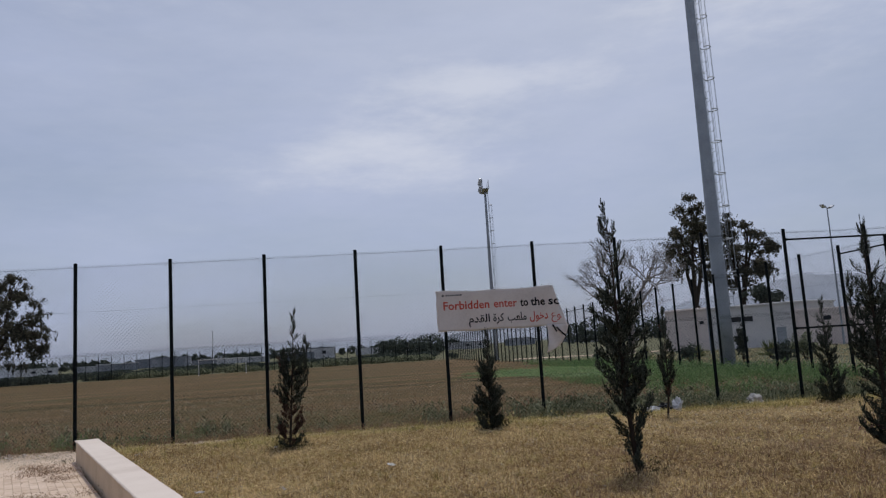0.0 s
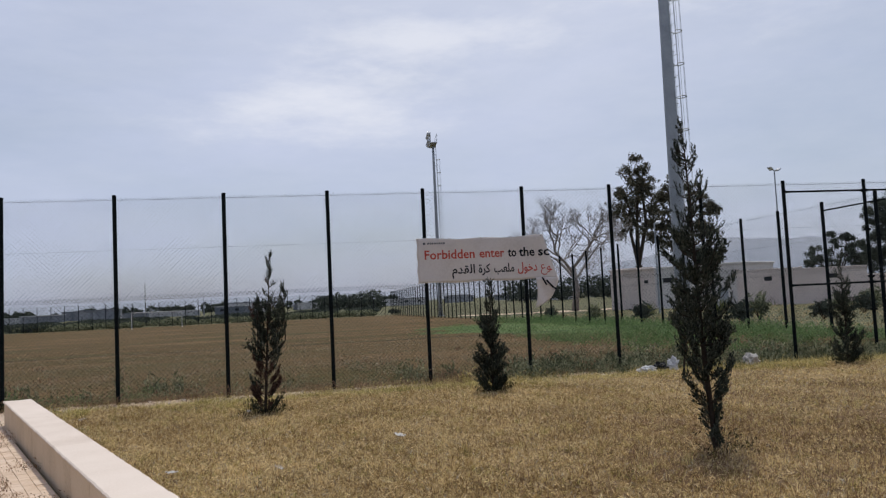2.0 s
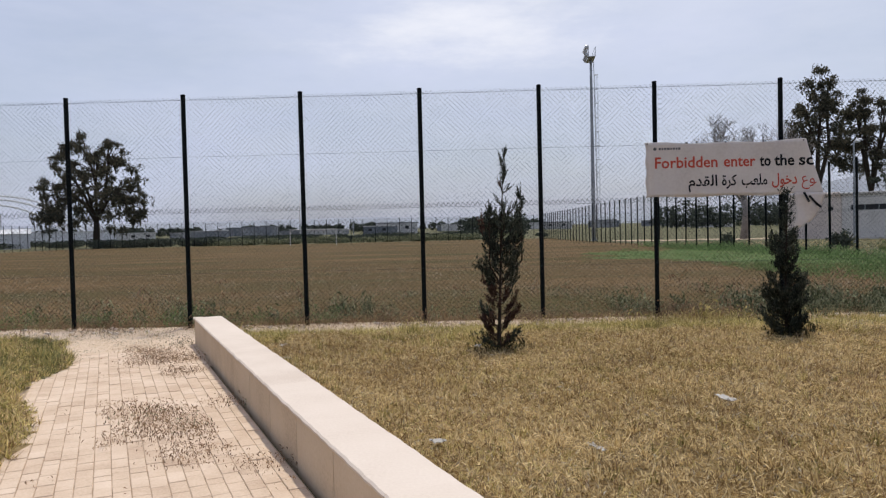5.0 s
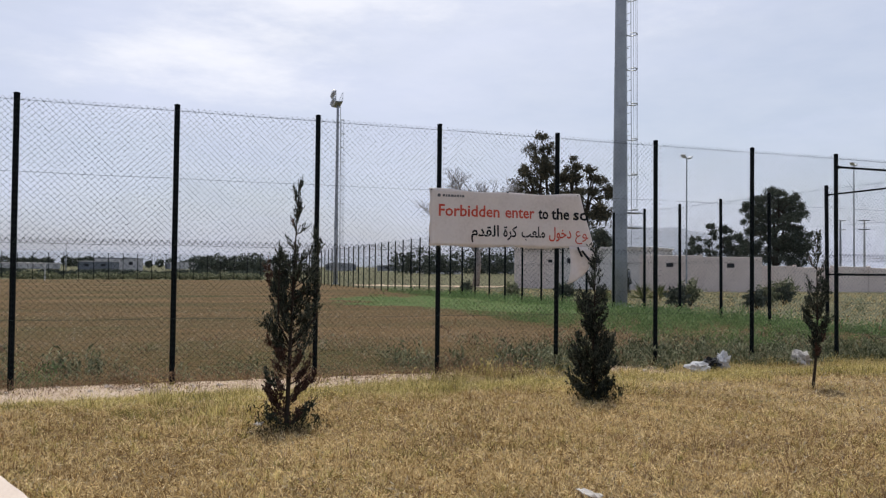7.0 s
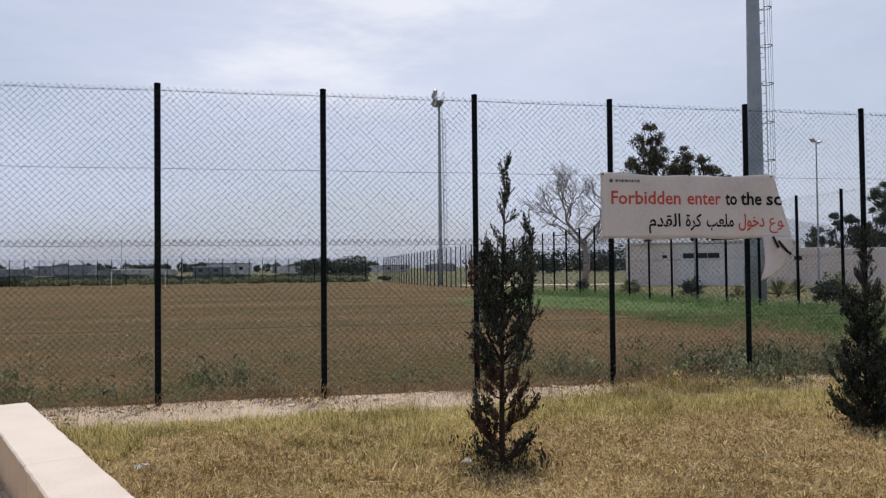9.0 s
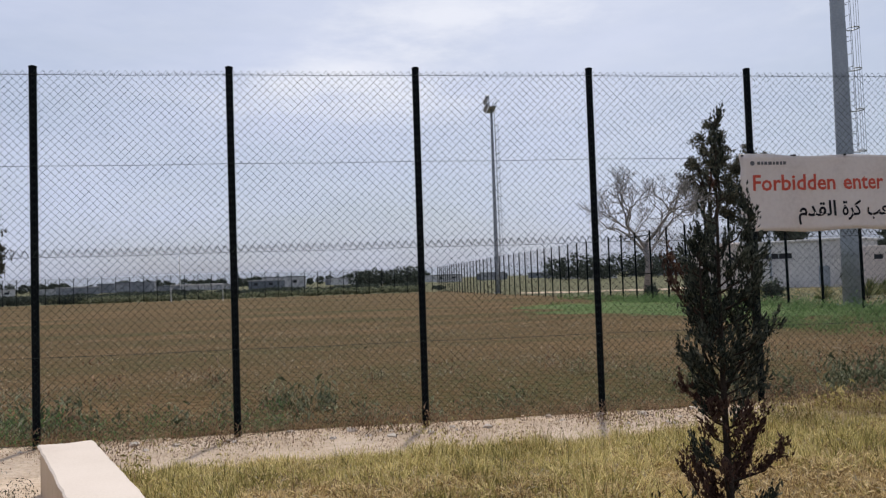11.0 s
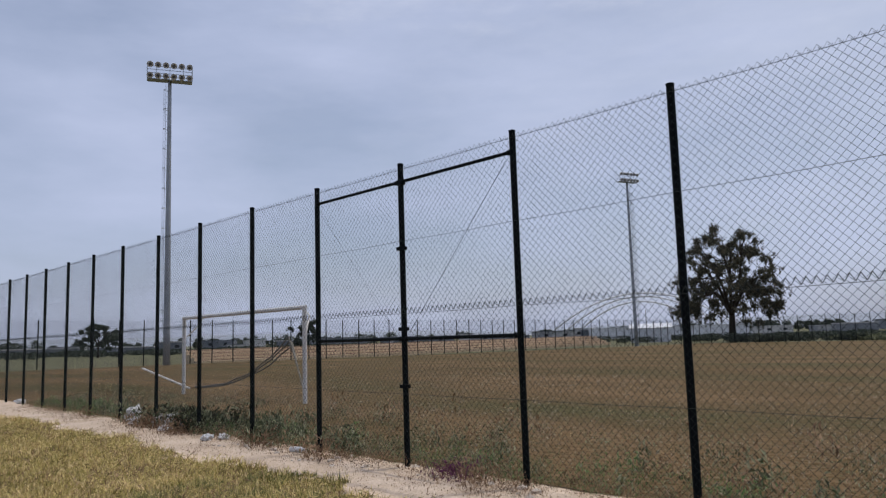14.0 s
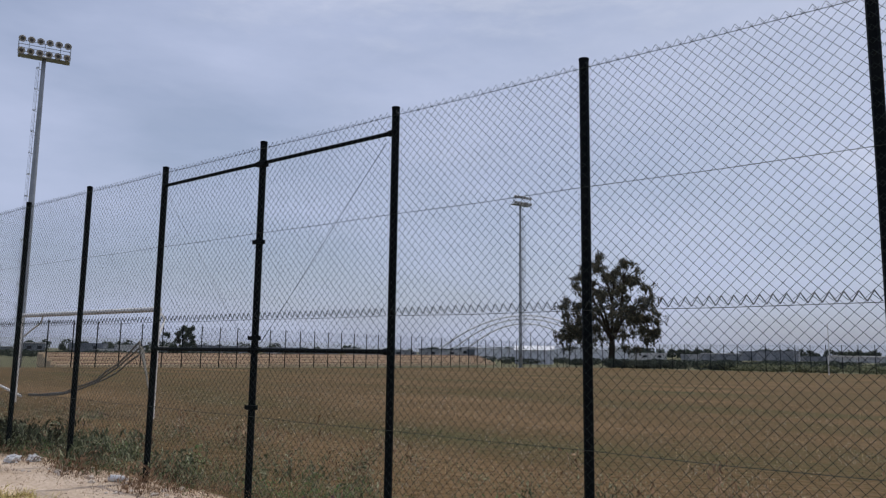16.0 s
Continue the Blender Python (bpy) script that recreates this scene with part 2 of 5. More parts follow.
M_BLACKBAG = surface("black_plastic", [(0.012, 0.012, 0.013), (0.025, 0.025, 0.027)], 6, 30, rough=0.35, bump=0.3)
M_PURPLE = surface("purple_flowers", [(0.08, 0.03, 0.055), (0.19, 0.07, 0.14)], 20, 60, bump=0, spread=0.4, island=True, see=0.3)


# ---- builders ----
class Geo:
    """Collects vertices and faces, and links them as one mesh."""

    def __init__(self):
        self.v, self.f = [], []

    def box(self, lo, hi, m=None, bevel=0.0):
        (x0, y0, z0), (x1, y1, z1) = lo, hi
        b = len(self.v)
        if bevel:
            e = bevel
            ring = lambda z, d: [(x0 + d, y0 + d, z), (x1 - d, y0 + d, z), (x1 - d, y1 - d, z), (x0 + d, y1 - d, z)]
            pts = ring(z0, 0) + ring(z1 - e, 0) + ring(z1, e)
            fs = [(3, 2, 1, 0), (8, 9, 10, 11)]
            for k in (0, 4):
                fs += [(k + i, k + (i + 1) % 4, k + 4 + (i + 1) % 4, k + 4 + i) for i in range(4)]
        else:
            pts = [(x0, y0, z0), (x1, y0, z0), (x1, y1, z0), (x0, y1, z0), (x0, y0, z1), (x1, y0, z1), (x1, y1, z1), (x0, y1, z1)]
            fs = [(3, 2, 1, 0), (4, 5, 6, 7), (0, 1, 5, 4), (1, 2, 6, 5), (2, 3, 7, 6), (3, 0, 4, 7)]
        self.v += [tuple(m @ Vector(p)) for p in pts] if m else pts
        self.f += [tuple(b + i for i in f) for f in fs]
        return self

    def tube(self, pts, radii, n=6, cap=True):
        pts = [Vector(p) for p in pts]
        b = len(self.v)
        for i, p in enumerate(pts):
            d = (pts[min(i + 1, len(pts) - 1)] - pts[max(i - 1, 0)]).normalized()
            side = d.cross(Vector((0, 0, 1)) if abs(d.z) < 0.95 else Vector((0, 1, 0))).normalized()
            up = side.cross(d)
            r = radii[i] if isinstance(radii, (list, tuple)) else radii
            for k in range(n):
                a = 2 * math.pi * k / n
                self.v.append(tuple(p + side * (r * math.cos(a)) + up * (r * math.sin(a))))
        for i in range(len(pts) - 1):
            for k in range(n):
                self.f.append((b + i * n + k, b + i * n + (k + 1) % n, b + (i + 1) * n + (k + 1) % n, b + (i + 1) * n + k))
        if cap and n > 2:
            self.f.append(tuple(b + k for k in range(n))[::-1])
            self.f.append(tuple(b + (len(pts) - 1) * n + k for k in range(n)))
        return self

    def poly(self, pts):
        b = len(self.v)
        self.v += [tuple(p) for p in pts]
        self.f.append(tuple(range(b, b + len(pts))))
        return self

    def link(self, name, material, parent=None, label="", smooth=False):
        me = bpy.data.meshes.new(name)
        me.from_pydata(self.v, [], self.f)
        me.materials.append(material)
        if smooth:
            me.shade_smooth()
        ob = new(name, me)
        if parent:
            ob.parent = parent
        if label:
            ob["label"] = label
        return ob


def soup(name, verts, size, material, parent=None):
    """One mesh out of an array of separate triangles or quads (size vertices each)."""
    verts = np.asarray(verts, dtype=np.float32).reshape(-1, 3)
    count = len(verts) // size
    me = bpy.data.meshes.new(name)
    me.vertices.add(len(verts))
    me.vertices.foreach_set("co", verts.ravel())
    me.loops.add(len(verts))
    me.loops.foreach_set("vertex_index", np.arange(len(verts), dtype=np.int32))
    me.polygons.add(count)
    me.polygons.foreach_set("loop_start", np.arange(0, len(verts), size, dtype=np.int32))
    me.update(calc_edges=True)
    me.materials.append(material)
    ob = new(name, me)
    if parent:
        ob.parent = parent
    return ob


def fall(y):
    """The land beyond the fence falls gently towards the far end of the field."""
    return -0.0062 * np.clip(y - 2, 0, 120)


def empty(name, x, y, z, rz=0.0, tip=0.0):
    ob = new(name)
    ob.empty_display_size = 0.2
    ob.matrix_world = pose(x, y, z + float(fall(y)), 0, tip, rz)
    return ob


def tufts(px, py, pz, h, per, rng, w=(0.006, 0.014)):
    """Fans of blades that spread from each place."""
    i = np.repeat(np.arange(len(px)), per)
    n = len(i)
    a = rng.uniform(0, 2 * np.pi, n)
    out = rng.uniform(0.15, 1.9, n) ** 1.1
    hh = h[i] * rng.uniform(0.5, 1.15, n)
    bx, by = px[i] + rng.normal(size=n) * 0.018, py[i] + rng.normal(size=n) * 0.018
    wd = rng.uniform(w[0], w[1], n)
    v = np.empty((n, 3, 3))
    v[:, 0] = np.stack([bx - np.sin(a) * wd / 2, by + np.cos(a) * wd / 2, pz[i] - 0.01], 1)
    v[:, 1] = np.stack([bx + np.sin(a) * wd / 2, by - np.cos(a) * wd / 2, pz[i] - 0.01], 1)
    v[:, 2] = np.stack([bx + np.cos(a) * out * hh, by + np.sin(a) * out * hh, pz[i] + hh / np.sqrt(1 + 0.5 * out * out)], 1)
    return v


def sprays(c, d, size, rng, wide=0.35, stray=0.35):
    """Narrow leaves at the points c that follow the directions d."""
    n = len(c)
    d = d / (np.linalg.norm(d, axis=1)[:, None] + 1e-9) + rng.normal(size=(n, 3)) * stray
    d /= np.linalg.norm(d, axis=1)[:, None]
    s = np.cross(d, rng.normal(size=(n, 3)))
    s /= np.linalg.norm(s, axis=1)[:, None] + 1e-9
    k = (size * rng.uniform(0.6, 1.4, n))[:, None]
    v = np.empty((n, 4, 3))
    v[:, 0], v[:, 1], v[:, 2], v[:, 3] = c - d * k / 2, c + s * k * wide / 2, c + d * k / 2, c - s * k * wide / 2
    return v


def leaves(c, size, rng, long=2.0, droop=0.0, up=0.0):
    """Narrow rhombic leaves at the points c, turned at random."""
    n = len(c)
    d = rng.normal(size=(n, 3))
    d[:, 2] += up - droop
    d /= np.linalg.norm(d, axis=1)[:, None]
    s = np.cross(d, rng.normal(size=(n, 3)))
    s /= np.linalg.norm(s, axis=1)[:, None] + 1e-9
    k = (size * rng.uniform(0.6, 1.3, n))[:, None]
    v = np.empty((n, 4, 3))
    v[:, 0], v[:, 1], v[:, 2], v[:, 3] = c - d * k / 2, c + s * k / (2 * long), c + d * k / 2, c - s * k / (2 * long)
    return v


def spread_noise(x, y, s):
    """A smooth cheap field in -1..1."""
    return np.sin(x * s + 1.3 * np.sin(y * s * 0.7 + 1)) * np.cos(y * s * 1.1 + 1.7 * np.sin(x * s * 0.6)) * 0.6 + 0.4 * np.sin(x * s * 2.7 + y * s * 1.9)


# ---- the plan ----
BAY, TALL = 2.2, 4.27
U = Vector((0.4310, -0.9024, 0))
N = Vector((0.9024, 0.4310, 0))
WALL_END = Vector((-8.02, -2.0, 0))
WALL_W, WALL_TOP, PAVE_Z = 0.435, 0.36, -0.06
PATH_W = 2.1
FIELD_X0, FIELD_X1, FIELD_Y1 = -76.0, 13.2, 122.0


def lawn_z(x, y):
    """Height of the lawn beside the wall: a bank that falls to the sand strip."""
    t = np.clip((-y - 0.9) / 3.4, 0, 1)
    return -0.07 + 0.33 * t * t * (3 - 2 * t) + (0.02 * spread_noise(x, y, 1.3) + 0.024 * spread_noise(x, y, 3.7)) * np.sqrt(t)


def sheet(name, material, xs, ys, height, keep=None, label=""):
    nx, ny = len(xs), len(ys)
    gx, gy = np.meshgrid(xs, ys)
    gz = height(gx, gy)
    v = np.stack([gx, gy, gz], -1).reshape(-1, 3)
    f = []
    for j in range(ny - 1):
        for i in range(nx - 1):
            if keep is None or keep((xs[i] + xs[i + 1]) / 2, (ys[j] + ys[j + 1]) / 2):
                f.append((j * nx + i, j * nx + i + 1, (j + 1) * nx + i + 1, (j + 1) * nx + i))
    me = bpy.data.meshes.new(name)
    me.from_pydata(v.tolist(), [], f)
    me.materials.append(material)
    me.shade_smooth()
    return tagged(new(name, me), label, "ground", kind="structure")


def wall_side(x, y):
    """Metres to the right of the low wall's face on the path side."""
    return (x - WALL_END.x) * N.x + (y - WALL_END.y) * N.y


# ground
g = Geo()
rows = (-4500, -60, 2, 32, 62, 92, 122, 200, 4500)
for yy in rows:
    for xx in (-4500, -300, 300, 4500):
        g.v.append((xx, yy, -0.13 + float(fall(yy))))
for j in range(len(rows) - 1):
    for i in range(3):
        k = j * 4 + i
        g.f.append((k, k + 1, k + 5, k + 4))
tagged(g.link("ground", M_EARTH), "flat dry earth with thin grass reaching the horizon", "ground", kind="structure")


def field_z(x, y):
    """The field swells a little behind the fence and flattens out."""
    t, u = np.clip((y - 0.3) / 3, 0, 1), np.clip((y - 20) / 60, 0, 1)
    return -0.066 + 0.012 * (1 + spread_noise(x, y, 0.9)) + 0.19 * t * t * (3 - 2 * t) * (1 - u) + fall(y)


sheet("field", M_FIELD, np.linspace(FIELD_X0, FIELD_X1 - 0.1, 60), np.concatenate([np.linspace(0.15, 20, 50), np.linspace(21, FIELD_Y1, 50)]),
      field_z, label="brown bare soil of the unused football field")


def green_patch(x, y):
    return ((x - 15.2) / 12) ** 2 + ((y - 24) / 12) ** 2 < 1 + 0.35 * spread_noise(x, y, 0.5) + 0.2 * spread_noise(x, y, 1.7)


sheet("green_growth", M_GREENFIELD, np.arange(-1, 13.1, 0.3), np.arange(9, 40, 0.3), lambda x, y: field_z(x, y) + 0.012, green_patch, "fresh green growth at the side of the field")


def strip(x, y):
    """Sand that lies thin along the fence and drifts over the end of the path."""
    path = np.clip(np.minimum(wall_side(x, y) + PATH_W + 0.2, 0.1 - wall_side(x, y)) / 0.15, 0, 1)
    u = np.maximum(np.clip((-y - 1.9) / 1.6, 0, 1), path * np.clip((-y - 1.75) / 1.1, 0, 1))
    return -0.062 + 0.008 * spread_noise(x, y, 2.1) + 0.010 * spread_noise(x, y, 5.3) - 0.04 * u + 0.012 * u * spread_noise(x, y, 6.0)


sheet("sand_strip", M_SAND, np.arange(-60, 18, 0.14), np.linspace(-3.9, 0.35, 40), strip, lambda x, y: (y > -2.2 and x < 5) or -PATH_W - 0.3 < wall_side(x, y) < 0.2, label="pale pink sandy strip along the fence")


def foot(x, y):
    """Height of the ground on either side of the fence line."""
    return np.where(y > 0.15, field_z(x, y), strip(x, y))


def lawn_edge(x):
    t = np.clip((x + 3.5) / 4.5, 0, 1)
    return -1.58 + 1.25 * t * t * (3 - 2 * t) + 0.14 * np.sin(x * 1.1) + 0.1 * np.sin(x * 2.9 + 1) + 0.09 * np.sin(x * 7.3 + 2) + 0.05 * np.sin(x * 17)


def right_lawn(x, y):
    return wall_side(x, y) > WALL_W - 0.14 and y < lawn_edge(x)


def left_edge(x, y):
    s = (x - WALL_END.x) * U.x + (y - WALL_END.y) * U.y
    return -PATH_W + 0.12 * math.sin(s * 1.7) - 0.1 * math.sin(s * 0.6 + 1) + 0.32 * min(1.0, max(0.0, (3.2 - s) / 2))


def left_lawn(x, y):
    return wall_side(x, y) < left_edge(x, y) and y < lawn_edge(x) - 0.25


def left_z(x, y):
    return -0.06 + 0.10 * np.clip((-PATH_W + 0.1 - wall_side(x, y)) / 0.6, 0, 1)


sheet("lawn", M_LAWN, np.arange(-9, 34, 0.17), np.arange(-26, -0.2, 0.15), lambda x, y: lawn_z(x, y), right_lawn, "dry straw-coloured lawn beside the low wall")
sheet("lawn", M_LAWN, np.arange(-46, -1, 0.2), np.arange(-26, -1.2, 0.2), lambda x, y: left_z(x, y) + 0.008 * spread_noise(x, y, 1.7), left_lawn, "yellow-green lawn beside the paved path")

sheet("ground", M_SAND, np.arange(16, 56, 0.5), np.arange(64, 98, 0.5), lambda x, y: -0.115 + 0 * x + fall(y), lambda x, y: abs(y - 80 - 4 * np.sin(x * 0.15)) < 4 + 1.5 * np.sin(x * 0.7) + 1.2 * np.sin(x * 1.9), "pale sandy track beyond the side fence")

# path bed
g = Geo()
a0, a1 = WALL_END - N * (PATH_W + 0.25) + U * 0.35, WALL_END + N * -0.03 + U * 0.35
g.poly([(p.x, p.y, PAVE_Z - 0.007) for p in (a0, a0 + U * 28, a1 + U * 28, a1)])
tagged(g.link("path_bed", M_JOINT), "dirt bed under the paved path", "ground", kind="structure")


# ---- low wall ----
def low_wall():
    top = empty("low_wall", WALL_END.x, WALL_END.y, 0)
    skew = (N.dot(Vector((1, 0, 0))), U.dot(Vector((1, 0, 0))))
    s = 0.0
    rng = random.Random(4)
    m = Matrix(((N.x, U.x, 0, 0), (N.y, U.y, 0, 0), (0, 0, 1, 0), (0, 0, 0, 1)))
    # the end is cut along the fence
    cut = WALL_W * skew[1] / skew[0]
    k = 0
    while s < 24:
        e = s + 1.0
        c0 = cut if k == 0 else 0
        g = Geo()
        gap = 0.006
        pts = []
        for z in (-0.16, WALL_TOP - 0.03):
            pts += [(0.02, s + gap, z), (WALL_W - 0.02, s + gap + c0, z), (WALL_W - 0.02, e - gap, z), (0.02, e - gap, z)]
        g.v = [tuple(m @ Vector(p)) for p in pts]
        g.f = [(0, 1, 2, 3), (7, 6, 5, 4), (0, 4, 5, 1), (1, 5, 6, 2), (2, 6, 7, 3), (3, 7, 4, 0)]
        g.link("wall_panel", M_WALL, top)
        s, k = e, k + 1
    s, k = 0.0, 0
    while s < 24:
        e = s + 3.0
        g = Geo()
        n = 30
        rows = []
        for i in range(n + 1):
            t = s + (e - s) * i / n
            c = cut if (k == 0 and i == 0) else 0
            w0, w1 = rng.uniform(-0.006, 0.004), rng.uniform(-0.005, 0.005)
            zt = WALL_TOP + rng.uniform(-0.001, 0.001)
            rows.append([(w0 + 0.006, t, WALL_TOP - 0.032), (w0, t, WALL_TOP - 0.012), (w0 + 0.012, t, zt), (WALL_W - 0.012 + w1, t + c, zt), (WALL_W + w1, t + c, WALL_TOP - 0.012), (WALL_W - 0.006, t + c, WALL_TOP - 0.032)])
        for r in rows:
            g.v += [tuple(m @ Vector(p)) for p in r]
        for i in range(n):
            for j in range(5):
                b = i * 6 + j
                g.f.append((b, b + 6, b + 7, b + 1))
        g.f.append(tuple(range(6)))
        g.f.append(tuple(n * 6 + q for q in range(6))[::-1])
        g.link("coping", M_CAP, top, "pale cream coping with a chipped edge")
        s, k = e, k + 1
    return tagged(top, "low cream rendered wall with a pale chipped coping", "wall", kind="structure")


low_wall()


# ---- fences ----
def wires(length, z0, z1, pitch, r, skip=None):
    """Two families of slanting wires in the plane of x and z, as thin three-sided bars."""
    out = []
    h = z1 - z0
    run = h * 1.0
    for sgn in (1, -1):
        k = np.arange(-run, length + run, pitch)
        x0 = k if sgn > 0 else k
        x1 = x0 + sgn * run
        t0, t1 = np.zeros(len(k)), np.ones(len(k))
        dx = x1 - x0
        ta, tb = (0 - x0) / dx, (length - x0) / dx
        t0, t1 = np.maximum(t0, np.minimum(ta, tb)), np.minimum(t1, np.maximum(ta, tb))
        ok = t1 - t0 > 0.003
        x0, dx, t0, t1 = x0[ok], dx[ok], t0[ok], t1[ok]
        p = np.stack([x0 + dx * t0, np.full(len(x0), sgn * r), z0 + h * t0], 1)
        q = np.stack([x0 + dx * t1, np.full(len(x0), sgn * r), z0 + h * t1], 1)
        d = (q - p) / np.linalg.norm(q - p, axis=1)[:, None]
        side = np.stack([-d[:, 2], np.zeros(len(d)), d[:, 0]], 1)
        yy = np.array([0, 1.0, 0])
        offs = [side * r * 0.87 - yy * r * 0.5, -side * r * 0.87 - yy * r * 0.5, np.tile(yy * r, (len(d), 1))]
        for i in range(3):
            a, b = offs[i], offs[(i + 1) % 3]
            out.append(np.stack([p + a, p + b, q + b, q + a], 1))
    return np.concatenate(out)


def barbs(length, z, pitch, hgt, r):
    """The twisted ends that stand along the edge of a roll."""
    g = Geo()
    n = int(length / pitch)
    for i in range(n):
        x = (i + 0.5) * pitch
        g.tube([(x - pitch / 2, 0, z - hgt * 0.2), (x, 0, z + hgt)], r, 3, False)
        g.tube([(x, 0, z + hgt), (x + pitch / 2, 0, z - hgt * 0.2)], r, 3, False)
    return np.array([[g.v[i] for i in f] for f in g.f])


def post_mesh(h, r):
    g = Geo()
    g.tube([(0, 0, -0.25), (0, 0, h - 0.01)], r, 10)
    g.tube([(0, 0, h - 0.012), (0, 0, h + 0.004), (0, 0, h + 0.014)], [r + 0.004, r + 0.004, r * 0.5], 10)
    me = bpy.data.meshes.new("post")
    me.from_pydata(g.v, [], g.f)
    me.materials.append(M_POST)
    return me


POST = post_mesh(TALL, 0.042)
POST_FAR = post_mesh(TALL, 0.052)


def fence(label, x, y, turn, bays, gate=(), near=True, r=0.002, pitch=0.09, off={}, tip=0.0, thick=False):
    """A chain-link fence of bays that runs along its own x from (x, y)."""
    top = empty("chain_link_fence", x, y, 0, turn, tip)
    rng = random.Random(bays)
    if near:
        panel = [wires(BAY, 0.04, 2.1, pitch, r), wires(BAY, 2.1, TALL - 0.08, pitch, r), barbs(BAY, 2.1, pitch, 0.06, r * 2.3), barbs(BAY, TALL - 0.1, pitch, 0.05, r)]
    else:
        panel = [wires(BAY, 0.04, TALL - 0.08, pitch, r)]
    panel = np.concatenate(panel)
    shared = soup("mesh_panel", panel, 4, M_WIRE, top).data
    bpy.data.objects.remove(top.children[0])
    for i in range(bays + 1):
        ob = new("post", POST if near and not thick else POST_FAR)
        ob.parent = top
        ob.matrix_basis = pose(i * BAY + off.get(i, 0.0), 0, 0, rng.uniform(-0.12, 0.12), rng.uniform(-0.1, 0.1), rng.uniform(0, 360))
        if i < bays:
            ob = new("mesh_panel", shared)
            ob.parent = top
            ob.matrix_basis = pose(i * BAY, -0.045, 0)
    for z in (0.95, 2.08, 3.12, TALL - 0.1):
        pts = [(k * BAY / 2, -0.048, z - (0.008 if k % 2 else 0)) for k in range(2 * bays + 1)]
        Geo().tube(pts, 0.0032, 3, False).link("tension_wire", M_WIRE, top)
    for i0, i1 in gate:
        for z in (1.72, 4.0):
            for i in range(i0, i1):
                g = Geo()
                g.tube([(i * BAY + 0.04, -0.01, z), ((i + 1) * BAY - 0.04, -0.01, z)], 0.024, 8)
                g.link("gate_rail", M_POST, top)
                for e in (i * BAY + 0.05, (i + 1) * BAY - 0.05):
                    g = Geo()
                    g.tube([(e - 0.03, -0.01, z), (e + 0.03, -0.01, z)], 0.036, 8)
                    g.link("rail_clamp", M_POST, top)
        for i in range(i0, i1 + 1):
            for z in (1.05, 1.86, 3.02, 3.98):
                if i == i0 + 1:
                    g = Geo()
                    g.box((i * BAY - 0.075, -0.05, z - 0.025), (i * BAY + 0.075, 0.03, z + 0.025))
                    g.link("hinge_lug", M_POST, top)
        g = Geo()
        g.tube([(i1 * BAY - 0.1, -0.03, 3.9), ((i1 - 1) * BAY + 0.15, -0.03, 1.8)], 0.0035, 4)
        g.link("brace_rod", M_WIRE, top)
        g = Geo()
        g.tube([(i0 * BAY + 0.1, -0.03, 3.9), ((i0 + 1) * BAY - 0.15, -0.03, 1.8)], 0.0025, 4)
        g.link("brace_rod", M_WIRE, top)
    return tagged(top, label, "fence", "fences round the football field")


BACK = 34
fence("tall dark chain-link fence with double gates along the sandy strip", -(FIELD_X1 - 13.2) - BACK * BAY, 0, 0, BACK + 6, ((BACK - 8, BACK - 6), (BACK + 4, BACK + 6)), off={BACK: -0.088, BACK + 2: -0.075})
fence("tall dark chain-link fence along the field's side with a corner gate", FIELD_X1, 0, 91.15, 55, ((0, 2), (15, 17)), r=0.0014, pitch=0.13, tip=0.35, thick=True)
fence("tall dark chain-link fence beside the concrete terraces", FIELD_X0, 0, 90, 55, (), False, 0.0035, 0.17, tip=0.35)
fence("tall dark chain-link fence at the far end of the field", FIELD_X0, FIELD_Y1 - 1, 0, 39, (), False, 0.0035, 0.17)


# ---- banner ----
def glyphs(body, size, material, name, parent, x, z, width, clip=None, bold=0.005):
    """Lettering of the built-in font as a flat mesh in the plane of x and z."""
    c = bpy.data.curves.new(name, "FONT")
    c.body, c.size, c.resolution_u, c.offset = body, size, 2, bold
    tmp = bpy.data.objects.new(name, c)
    me = bpy.data.meshes.new_from_object(tmp)
    bpy.data.objects.remove(tmp)
    bm = bmesh.new()
    bm.from_mesh(me)
    left = min(v.co.x for v in bm.verts)
    squeeze = width / (max(v.co.x for v in bm.verts) - left)
    for v in bm.verts:
        v.co = Vector((x + (v.co.x - left) * squeeze, 0, z + v.co.y))
    if clip:
        bmesh.ops.bisect_plane(bm, geom=bm.verts[:] + bm.edges[:] + bm.faces[:], plane_co=clip[0], plane_no=clip[1], clear_outer=True)
    for v in bm.verts:
        v.co.y = ripple(v.co.x, v.co.z) - 0.006
    bm.to_mesh(me)
    bm.free()
    me.materials.clear()
    me.materials.append(material)
    ob = new(name, me)
    ob.parent = parent
    return ob


def ripple(x, z):
    return 0.012 * math.sin(x * 3.1 + z * 1.2) + 0.008 * math.sin(x * 7.3 - z * 4.0 + 1) - 0.02


